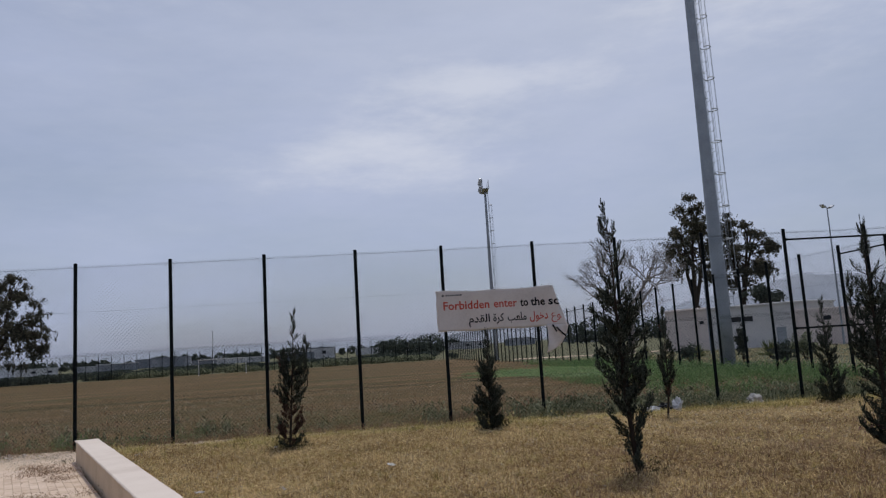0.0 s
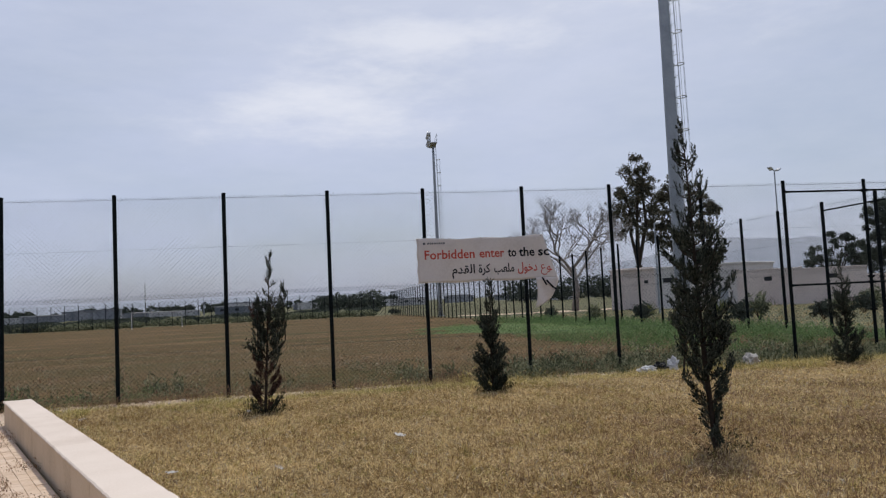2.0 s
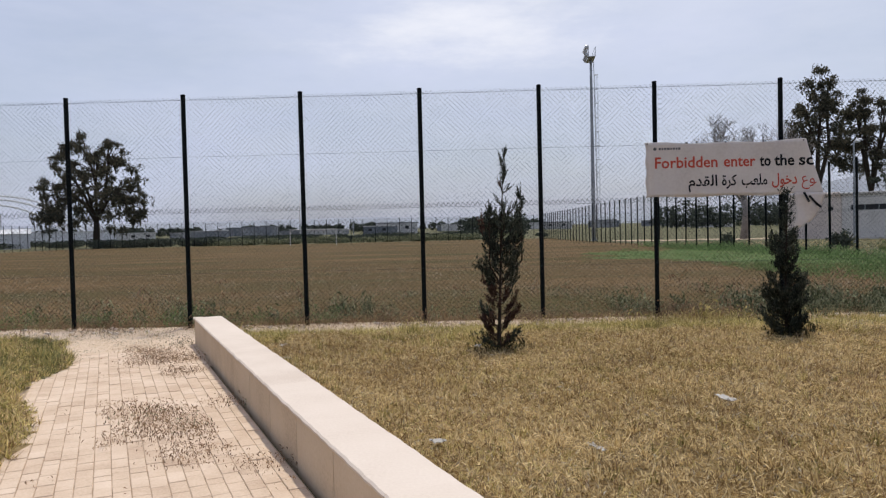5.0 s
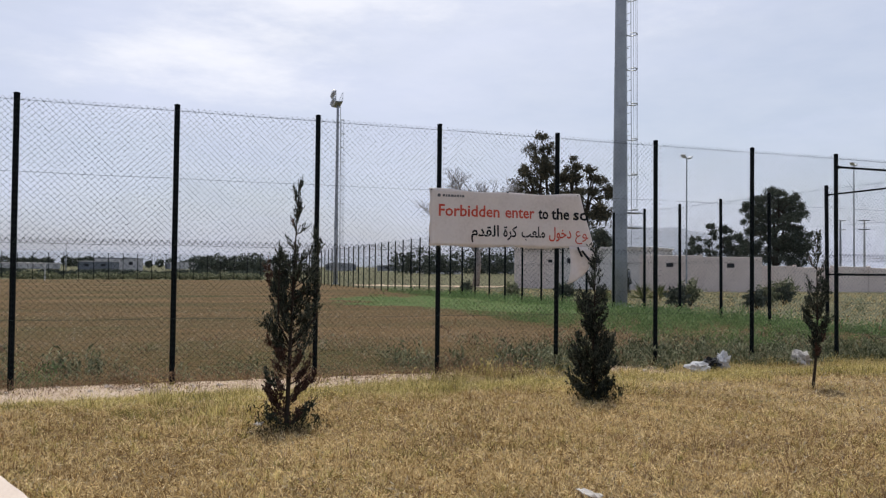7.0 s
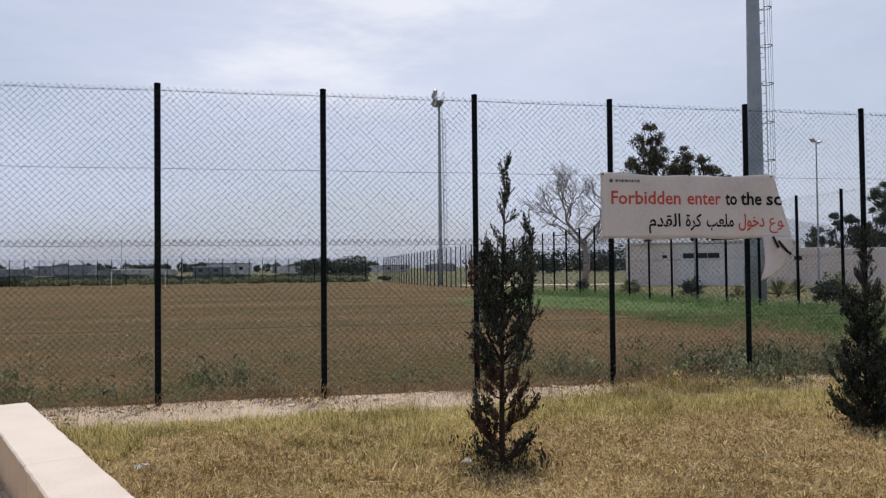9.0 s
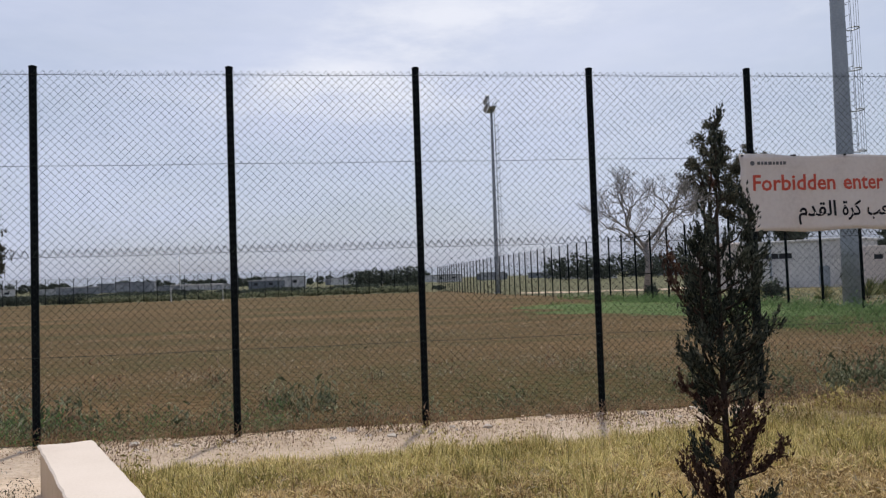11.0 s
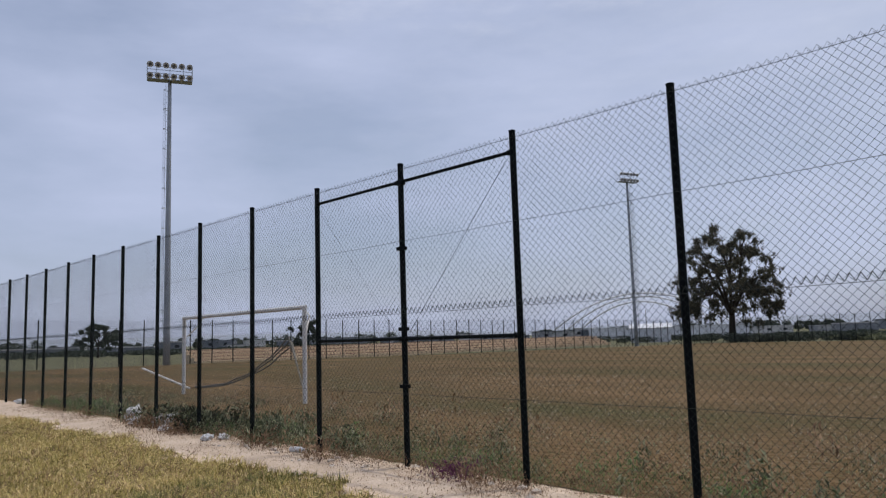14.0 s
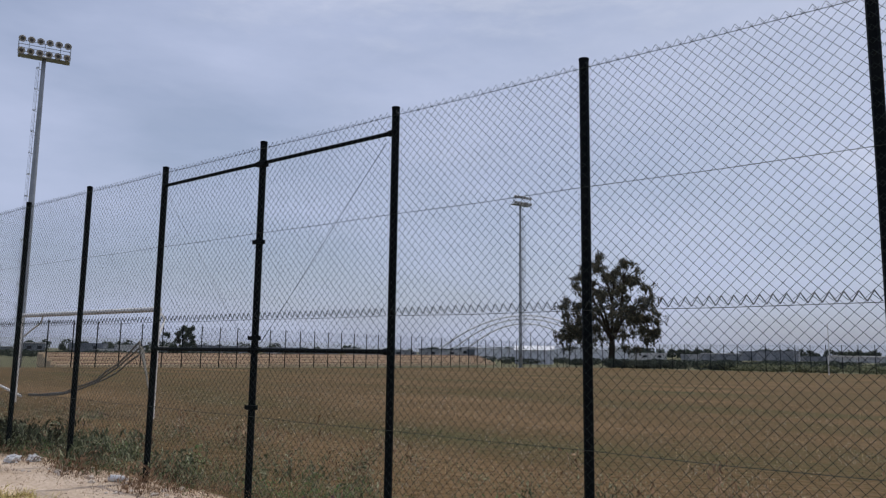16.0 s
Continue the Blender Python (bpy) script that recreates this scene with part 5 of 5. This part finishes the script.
lawn_mat("matted dry straw of the lawn", near_keep, lawn_z, -8, 10, -15, -0.3, 190000, 0.056, 0.05, M_STRAW, 61)
lawn_mat("yellow-green matted grass of the lawn", near_keep, lawn_z, -8, 12, -15, -0.3, 130000, 0.054, 0.06, M_MOSS, 62, -0.1)
lawn_mat("brown dead patches of the lawn", near_keep, lawn_z, -8, 10, -15, -0.5, 90000, 0.05, 0.055, M_DEADWEED, 63, 0.5)
close_keep = lambda x, y: near_keep(x, y) & (x + 0.42 * y > -8.6) & (x + 0.42 * y < -0.5) & (y < -3.6)
lawn_mat("dense matted straw of the lawn beside the wall", close_keep, lawn_z, -6, 7, -15, -3.6, 360000, 0.056, 0.055, M_STRAW, 71)
lawn_mat("dense brown thatch of the lawn beside the wall", close_keep, lawn_z, -6, 7, -15, -3.6, 46000, 0.05, 0.05, M_DEADWEED, 72, 0.3)
lawn_blades("grass", "raised tussocks of straw in the lawn", close_keep, lawn_z, -6, 7, -15, -3.6, 2600, 0.07, 0.15, M_STRAW, 22, (0.006, 0.013), seed=73, patch=0.9)
lawn_blades("grass", "raised yellow-green tussocks in the lawn", close_keep, lawn_z, -6, 7, -15, -3.6, 1700, 0.06, 0.13, M_MOSS, 22, (0.006, 0.013), seed=74, patch=0.9)
lawn_mat("bleached bits of straw on the lawn", near_keep, lawn_z, -8, 10, -15, -0.5, 42000, 0.05, 0.06, M_PALEWEED, 64)


brown_side = lambda x, y: near_keep(x, y) & (x > -1.3 - 0.25 * (y + 8) + 0.8 * spread_noise(x, y, 0.9)) & (y < -6.3 + 0.9 * spread_noise(x, y, 0.8))
lawn_mat("brown withered stretch of the lawn", brown_side, lawn_z, -4, 11, -15.5, -5, 120000, 0.05, 0.06, M_DEADWEED, 67, -0.3)
far_side = lambda x, y: near_keep(x, y) & (x > 0.4 + 0.5 * spread_noise(x, y, 1.1)) & (y < -8.4 + 0.6 * spread_noise(x, y, 0.9))
lawn_mat("darker withered thatch under the tall cypresses", far_side, lawn_z, 0, 8, -14.5, -8, 60000, 0.05, 0.07, M_DEADWEED, 76, -0.4)
lawn_blades("grass", "dark brown stalks under the tall cypresses", far_side, lawn_z, 0, 8, -14.5, -8, 5000, 0.08, 0.22, M_DEADWEED, 5, (0.005, 0.010), seed=77, patch=0.7)
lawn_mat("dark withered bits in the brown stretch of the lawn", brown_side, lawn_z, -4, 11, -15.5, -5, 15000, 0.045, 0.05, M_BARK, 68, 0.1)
lawn_blades("grass", "brown stalks standing in the withered stretch of the lawn", brown_side, lawn_z, -4, 11, -15.5, -5, 7000, 0.07, 0.19, M_DEADWEED, 5, (0.005, 0.010), seed=69, patch=0.8)
# bark-dark bits put the shade between tufts into colour
lawn_mat("dark bits painted in as shaded gaps between the lawn's blades", near_keep, lawn_z, -8, 10, -15, -0.8, 12000, 0.04, 0.05, M_BARK, 70, 0.55)


def left_keep(x, y):
    s = (x - WALL_END.x) * U.x + (y - WALL_END.y) * U.y
    return (wall_side(x, y) < -PATH_W + 0.12 * np.sin(s * 1.7) - 0.1 * np.sin(s * 0.6 + 1) + 0.05 + 0.32 * np.clip((3.2 - s) / 2, 0, 1)) & (y < lawn_edge(x) - 0.2)


lawn_blades("grass", "yellow-green grass of the lawn beside the path", lambda x, y: left_keep(x, y) & (y > -10), left_z, -30, -6, -9, -1.2, 15000, 0.06, 0.17, M_MOSS, 8, (0.008, 0.017), seed=6)
lawn_blades("grass", "dry straw grass of the lawn beside the path", lambda x, y: left_keep(x, y) & (y > -10), left_z, -30, -6, -9, -1.2, 12000, 0.06, 0.15, M_STRAW, 8, (0.008, 0.016), seed=7)
lawn_blades("grass", "greener ragged grass at the corner of the lawn beside the path", lambda x, y: left_keep(x, y) & (x > -16) & (y > -5.5), left_z, -16, -7, -5.5, -1.2, 6500, 0.06, 0.18, M_YUCCA, 9, (0.007, 0.014), seed=75, patch=0.6)
lawn_mat("matted yellow-green grass beside the path", lambda x, y: left_keep(x, y) & (y > -10), left_z, -26, -6, -9, -1.2, 80000, 0.082, 0.1, M_MOSS, 65)
lawn_mat("thin yellow-green grass of the wider lawn beside the path", lambda x, y: left_keep(x, y) & (y < -9), left_z, -22, -1, -22, -8.8, 60000, 0.11, 0.1, M_MOSS, 78)
lawn_mat("dry straw of the wider lawn", lambda x, y: right_keep(x, y) & (y < -14.5), lawn_z, -3, 14, -24, -14.5, 50000, 0.10, 0.07, M_STRAW, 79)
lawn_mat("brown dead patches beside the path", lambda x, y: left_keep(x, y) & (y > -10), left_z, -26, -6, -9, -1.2, 60000, 0.08, 0.12, M_DEADWEED, 66, 0.4)


def weeds(name, label, count, xr, yr, hr, material, seed, leafy=14, wide=0.5, keep=None, z=foot, ypow=1.0, leaf=0.36):
    """Standing weeds: thin stems that carry narrow leaves."""
    r = np.random.default_rng(seed)
    x = r.uniform(xr[0], xr[1], count)
    y = yr[0] + (yr[1] - yr[0]) * r.uniform(0, 1, count) ** ypow
    ok = spread_noise(x, y, 0.8) + 0.5 * spread_noise(x, y, 2.6) > r.uniform(-1.0, 0.9, count)
    if keep is not None:
        ok &= keep(x, y)
    x, y = x[ok], y[ok]
    n = len(x)
    h = r.uniform(hr[0], hr[1], n) * (0.75 + 0.55 * spread_noise(x, y, 1.3))
    h = np.maximum(h, hr[0] * 0.6)
    idx = np.repeat(np.arange(n), leafy)
    t = r.uniform(0.05, 1, len(idx)) ** 1.35
    base = z(x, y)[idx] if callable(z) else z + fall(y)[idx]
    c = np.stack([x[idx], y[idx], base + t * h[idx]], 1)
    c[:, :2] += r.normal(size=(len(idx), 2)) * (wide * h[idx] * 0.32)[:, None]
    lv = leaves(c, 1.0, r, 1.9, up=1.5)[:, :3]
    mid = lv.mean(1, keepdims=True)
    lv = mid + (lv - mid) * np.clip(h[idx] * leaf, 0.03, 0.13)[:, None, None]
    return tagged(soup(name, lv, 3, material), label, "weeds", kind="stuff")


weeds("weeds", "grey-green weeds growing behind the fence", 10000, (-36, 13), (0.05, 3.2), (0.04, 0.19), M_WEED, 11, 16, 0.9, ypow=1.5, z=field_z)
weeds("weeds", "fresh green weeds under the fence", 1300, (-34, -6), (-0.1, 1.3), (0.06, 0.24), M_GREENWEED, 12, 30, 0.7, z=field_z)
weeds("weeds", "dead brown weeds along the fence foot", 5600, (-34, 8), (-0.42, 0.4), (0.05, 0.24), M_DEADWEED, 13, 20, 0.7, leaf=0.2, ypow=0.7)
weeds("weeds", "flat brown leaf litter strewn on the sandy strip", 1900, (-34, 5), (-1.1, 0.25), (0.02, 0.06), M_DEADWEED, 81, 16, 2.4, leaf=0.5, ypow=0.6)
weeds("weeds", "dark brown crumbs of dead weeds on the sandy strip", 1500, (-34, 5), (-0.9, 0.2), (0.03, 0.09), M_BARK, 82, 14, 1.2, leaf=0.3, ypow=0.6)
weeds("weeds", "green tufts sprouting on the sandy strip", 260, (-12, 3), (-1.2, -0.2), (0.05, 0.16), M_MOSS, 83, 26, 0.8, leaf=0.3)
weeds("weeds", "small brown tufts on the sandy strip", 240, (-34, 2), (-1.5, -0.3), (0.04, 0.10), M_DEADWEED, 33, 40, 1.2, leaf=0.2)
weeds("weeds", "dry stalks behind the fence", 500, (-30, 13), (0.2, 4.0), (0.2, 0.42), M_DEADWEED, 14, 12, 0.35, z=field_z)
weeds("weeds", "small weeds scattered over the bare field", 12000, (-60, 13), (1.0, 34), (0.03, 0.09), M_WEED, 15, 7, 0.7, ypow=1.7, z=field_z)
weeds("weeds", "small dead weeds scattered over the bare field", 7000, (-60, 13), (1.0, 30), (0.04, 0.12), M_DEADWEED, 16, 7, 1.2, ypow=1.5, z=field_z)
weeds("weeds", "bright green low growth at the field's side", 9000, (-1, 13), (9, 40), (0.06, 0.22), M_GREENWEED, 17, 12, 1.2, keep=green_patch, z=field_z)
weeds("weeds", "fresh green weeds inside the field's corner", 5200, (5.5, 13.1), (1.2, 14), (0.08, 0.30), M_GREENWEED, 85, 18, 0.8, z=field_z, keep=lambda x, y: x + 0.25 * y + 1.2 * spread_noise(x, y, 0.7) > 7.5)
weeds("weeds", "green weeds outside the side fence", 2600, (13.4, 17.5), (0, 44), (0.12, 0.45), M_GREENWEED, 18, 14, 0.9, z=-0.1)
weeds("weeds", "tall grey-green weeds outside the side fence", 420, (14, 36), (4, 40), (0.4, 0.9), M_WEED, 19, 26, 0.5, z=-0.1)
weeds("weeds", "grey-green weeds between the lawn and the corner gate", 2200, (1.5, 16), (-0.7, 1.2), (0.12, 0.45), M_WEED, 20, 26, 0.6)
weeds("weeds", "pale flecks of dry stalks on the bare field", 7000, (-50, 13), (2.0, 26), (0.03, 0.08), M_STRAW, 34, 4, 1.5, ypow=1.3, z=field_z)


def on_path(x, y):
    q = (x - WALL_END.x) * N.x + (y - WALL_END.y) * N.y
    return (q > -PATH_W) & (q < -0.02) & (spread_noise(x * 1.3, y * 1.3, 1.4) > 0.3)


PATCHES = ((-7.77, -3.54, 0.6), (-6.7, -6.75, 0.45), (-6.37, -7.38, 0.5), (-5.93, -8.07, 0.3), (-5.25, -8.35, 0.28), (-7.12, -6.48, 0.35), (-8.3, -2.9, 0.5), (-7.2, -4.6, 0.3), (-6.0, -6.2, 0.25))


def in_patch(x, y):
    near = np.zeros(len(x), bool)
    for px, py, pr in PATCHES:
        near |= ((x - px) / 1.2) ** 2 + (y - py) ** 2 < (pr * (0.7 + 0.5 * spread_noise(x, y, 7))) ** 2
    return near & (wall_side(x, y) < -0.03)


weeds("weeds", "dry brown weeds sprouting from the path's joints", 22000, (-9.5, -4.5), (-9.2, -2.2), (0.015, 0.05), M_DEADWEED, 21, 9, 2.2, leaf=0.2, keep=in_patch, z=PAVE_Z + 0.005)
weeds("weeds", "grey-green tufts among the dry weeds on the path", 60, (-7.2, -5.9), (-7.6, -6.3), (0.03, 0.09), M_WEED, 84, 20, 1.2, leaf=0.25, keep=in_patch, z=PAVE_Z + 0.005)
weeds("weeds", "sparse dry sprigs in the path's joints", 700, (-10.5, -2), (-14, -2.2), (0.02, 0.06), M_DEADWEED, 36, 14, 1.2, keep=on_path, z=PAVE_Z + 0.005)
weeds("weeds", "pale flower heads and dry stalks close behind the fence", 5200, (-30, 12), (0.2, 5.0), (0.05, 0.24), M_PALEWEED, 86, 6, 0.5, z=field_z, leaf=0.15, ypow=1.3)
weeds("weeds", "small brown tufts on the drifted sand", 420, (-13, -7.9), (-3.4, -0.45), (0.025, 0.06), M_PALEWEED, 54, 60, 1.6, leaf=0.2, keep=lambda x, y: wall_side(x, y) < -0.05)
weeds("weeds", "dark weeds against the end of the low wall", 30, (-8.35, -8.05), (-2.35, -1.85), (0.12, 0.24), M_DARKWEED, 55, 30, 0.5, keep=lambda x, y: wall_side(x, y) < -0.03)
weeds("weeds", "dark weeds at the foot of the low wall", 40, (-8.3, -7.9), (-2.6, -1.8), (0.1, 0.24), M_DARKWEED, 23, 20, 0.6, keep=lambda x, y: wall_side(x, y) < -0.05)
weeds("purple_flowers", "clump of purple flowers beside a cypress", 60, (4.9, 5.5), (-8.7, -8.2), (0.2, 0.32), M_PURPLE, 24, 20, 0.7, z=0.2)
weeds("purple_flowers", "clump of purple flowers at the fence foot", 50, (-14.6, -14.0), (-0.4, 0.0), (0.15, 0.28), M_PURPLE, 25, 16, 0.8)


def bush(label, x, y, z, h, w, seed, material, size=0.2):
    r = np.random.default_rng(seed)
    top = empty("bush", x, y, z)
    for k in range(7):
        a = k * 0.9
        g = Geo()
        g.tube([(0, 0, -0.05), (math.cos(a) * w * 0.25, math.sin(a) * w * 0.25, h * 0.5), (math.cos(a) * w * 0.42, math.sin(a) * w * 0.42, h * 0.85)], [0.03, 0.02, 0.008], 4)
        g.link("stem", M_BARK, top)
    n = 1400
    u = r.normal(size=(n, 3))
    u /= np.linalg.norm(u, axis=1)[:, None]
    u *= (r.uniform(0.15, 1, n) ** 0.6)[:, None] * (0.72 + 0.45 * np.sin(u[:, :1] * 5 + seed) * np.cos(u[:, 1:2] * 4 + seed) + 0.25 * np.sin(u[:, 2:] * 9))
    c = np.stack([u[:, 0] * w / 2, u[:, 1] * w / 2, h * (0.52 + 0.48 * u[:, 2])], 1)
    soup("crown", leaves(c, size, r, 2.2, up=0.5), 4, material, top)
    return tagged(top, label, "bush")


for k, (x, y, h, w, m) in enumerate(((19.5, 20.0, 1.5, 1.6, M_FARTREE), (22.5, 23.0, 1.9, 2.2, M_WEED), (24.0, 19.5, 1.3, 1.7, M_FARTREE), (20.5, 26.5, 2.8, 1.0, M_CYPRESS), (27.0, 22.0, 1.6, 2.0, M_WEED), (19.0, 31.0, 1.5, 2.0, M_FARTREE), (17.5, 36.0, 1.3, 1.4, M_WEED), (15.5, 40.0, 1.4, 1.4, M_FARTREE), (30.0, 24.0, 1.5, 2.0, M_FARTREE), (34.0, 28.0, 2.0, 2.4, M_WEED))):
    bush("grey-green shrub in rough ground beyond the side fence", x, y, -0.13, h * 0.8, w * 0.8, 60 + k, m)

weeds("weeds", "dark tangle of dead weeds around the litter", 280, (-24.6, -21.5), (-0.1, 0.9), (0.2, 0.5), M_DARKWEED, 37, 40, 0.8)
weeds("weeds", "grey-green tangle of weeds around the litter", 420, (-26, -16.5), (-0.15, 0.9), (0.18, 0.48), M_WEED, 87, 40, 0.8)
weeds("weeds", "brown tangle of dead weeds around the litter", 300, (-25, -16.5), (-0.5, 0.4), (0.1, 0.32), M_DEADWEED, 38, 34, 1.0)
weeds("weeds", "tall dry grass in rough ground beyond the side fence", 11000, (15, 56), (0, 56), (0.12, 0.36), M_STRAW, 39, 9, 1.0, z=-0.13)
weeds("weeds", "small dark weeds on the near field", 16000, (-40, 13), (1.0, 24), (0.035, 0.10), M_DARKWEED, 40, 7, 0.8, z=field_z, ypow=1.3)
weeds("weeds", "pale dry flecks on the near field", 12000, (-36, 13), (1.0, 18), (0.03, 0.09), M_PALEWEED, 41, 5, 0.9, z=field_z)

# dark weed colour imitates the soft shade at each cypress foot
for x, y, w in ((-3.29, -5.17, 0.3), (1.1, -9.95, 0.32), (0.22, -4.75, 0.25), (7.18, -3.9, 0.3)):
    weeds("weeds", "weeds round the foot of a cypress, coloured dark as its shade", 80, (x - w, x + w), (y - w, y + w), (0.06, 0.2), M_DARKWEED, 50, 24, 0.9, z=lawn_z)
weeds("weeds", "fresh green weeds along the side fence", 6000, (10.4, 16.5), (3, 46), (0.16, 0.55), M_GREENWEED, 53, 14, 0.8, z=lambda x, y: np.where(x < 13.1, field_z(x, y), -0.13 + fall(y)))
weeds("weeds", "bushy yellow-green tufts at the lawn's ragged edge", 900, (-8, 9), (-2.3, -0.2), (0.10, 0.28), M_MOSS, 56, 46, 0.8, keep=lambda x, y: right_keep(x, y) & (y > lawn_edge(x) - 0.45), z=lawn_z, leaf=0.3)
weeds("weeds", "reddish upright dead weeds on the sandy strip", 420, (-16, 1.5), (-1.0, -0.05), (0.12, 0.34), M_DEADWEED, 51, 26, 0.35, leaf=0.2)
weeds("weeds", "tall grey-green weeds behind the fence", 300, (-30, 12), (0.15, 1.5), (0.22, 0.46), M_WEED, 52, 40, 0.3)


def yucca(x, y, h, seed):
    """A low palm-like shrub: stiff narrow leaves that fan out from one foot."""
    r = np.random.default_rng(seed)
    n = 90
    a, tilt = r.uniform(0, 2 * np.pi, n), r.uniform(0.15, 1.45, n)
    d = np.stack([np.cos(a) * np.sin(tilt), np.sin(a) * np.sin(tilt), np.cos(tilt)], 1)
    ln = (h * r.uniform(0.7, 1.15, n))[:, None]
    top = empty("palm_shrub", x, y, -0.13)
    Geo().tube([(0, 0, -0.1), (0, 0, h * 0.3)], [h * 0.09, h * 0.07], 7).link("trunk", M_BARK, top)
    c = d * ln * 0.5 + np.array([0, 0, h * 0.25])
    c[:, 2] -= (np.sin(tilt) ** 2) * h * 0.12
    soup("crown", sprays(c, d, h * 0.85, r, 0.08, 0.12), 4, M_YUCCA, top)
    return tagged(top, "low palm-like shrub with stiff yellow-green leaves", "shrub", "palm shrubs beyond the side fence")


for k, (x, y, h) in enumerate(((19.0, 40.0, 1.5), (15.8, 41.0, 1.2), (21.7, 36.0, 1.5), (24.1, 30.0, 1.6), (20.4, 28.5, 1.1), (27.5, 33.0, 1.3))):
    yucca(x, y, h * 0.72, 70 + k)

# ---- paving ----
paved = empty("paving", WALL_END.x, WALL_END.y, 0, math.degrees(math.atan2(U.y, U.x)))
tagged(paved, "pale pink brick paving with dry weeds in its joints", "paving", kind="structure")
shapes = {}
ROW = 0.122
for ln in (0.12, 0.18, 0.24):
    g = Geo()
    g.box((0.0022, 0.0022, -0.06), (ln - 0.0022, ROW - 0.0022, 0), None, 0.004)
    me = bpy.data.meshes.new("brick")
    me.from_pydata(g.v, [], g.f)
    me.materials.append(M_BRICK)
    shapes[ln] = me
prng = random.Random(3)
rest = Geo()
single = 0
for row in range(17):
    s = 0.1 + prng.uniform(0, 0.35)
    while s < 26:
        ln = prng.choice((0.12, 0.18, 0.18, 0.24, 0.24))
        z = PAVE_Z + prng.uniform(-0.003, 0.004)
        m = pose(s, -0.16 - ROW * row, z, prng.uniform(-0.6, 0.6), prng.uniform(-0.6, 0.6), prng.uniform(-0.7, 0.7))
        if 5.4 < s < 8.6 and single < 300:
            ob = new("brick", shapes[ln])
            ob.parent = paved
            ob.matrix_basis = m
            single += 1
        else:
            rest.box((0.0022, 0.0022, -0.06), (ln - 0.0022, ROW - 0.0022, 0), m, 0.004)
        s += ln
stuff = rest.link("bricks", M_BRICKS, paved)
stuff["kind"] = "stuff"
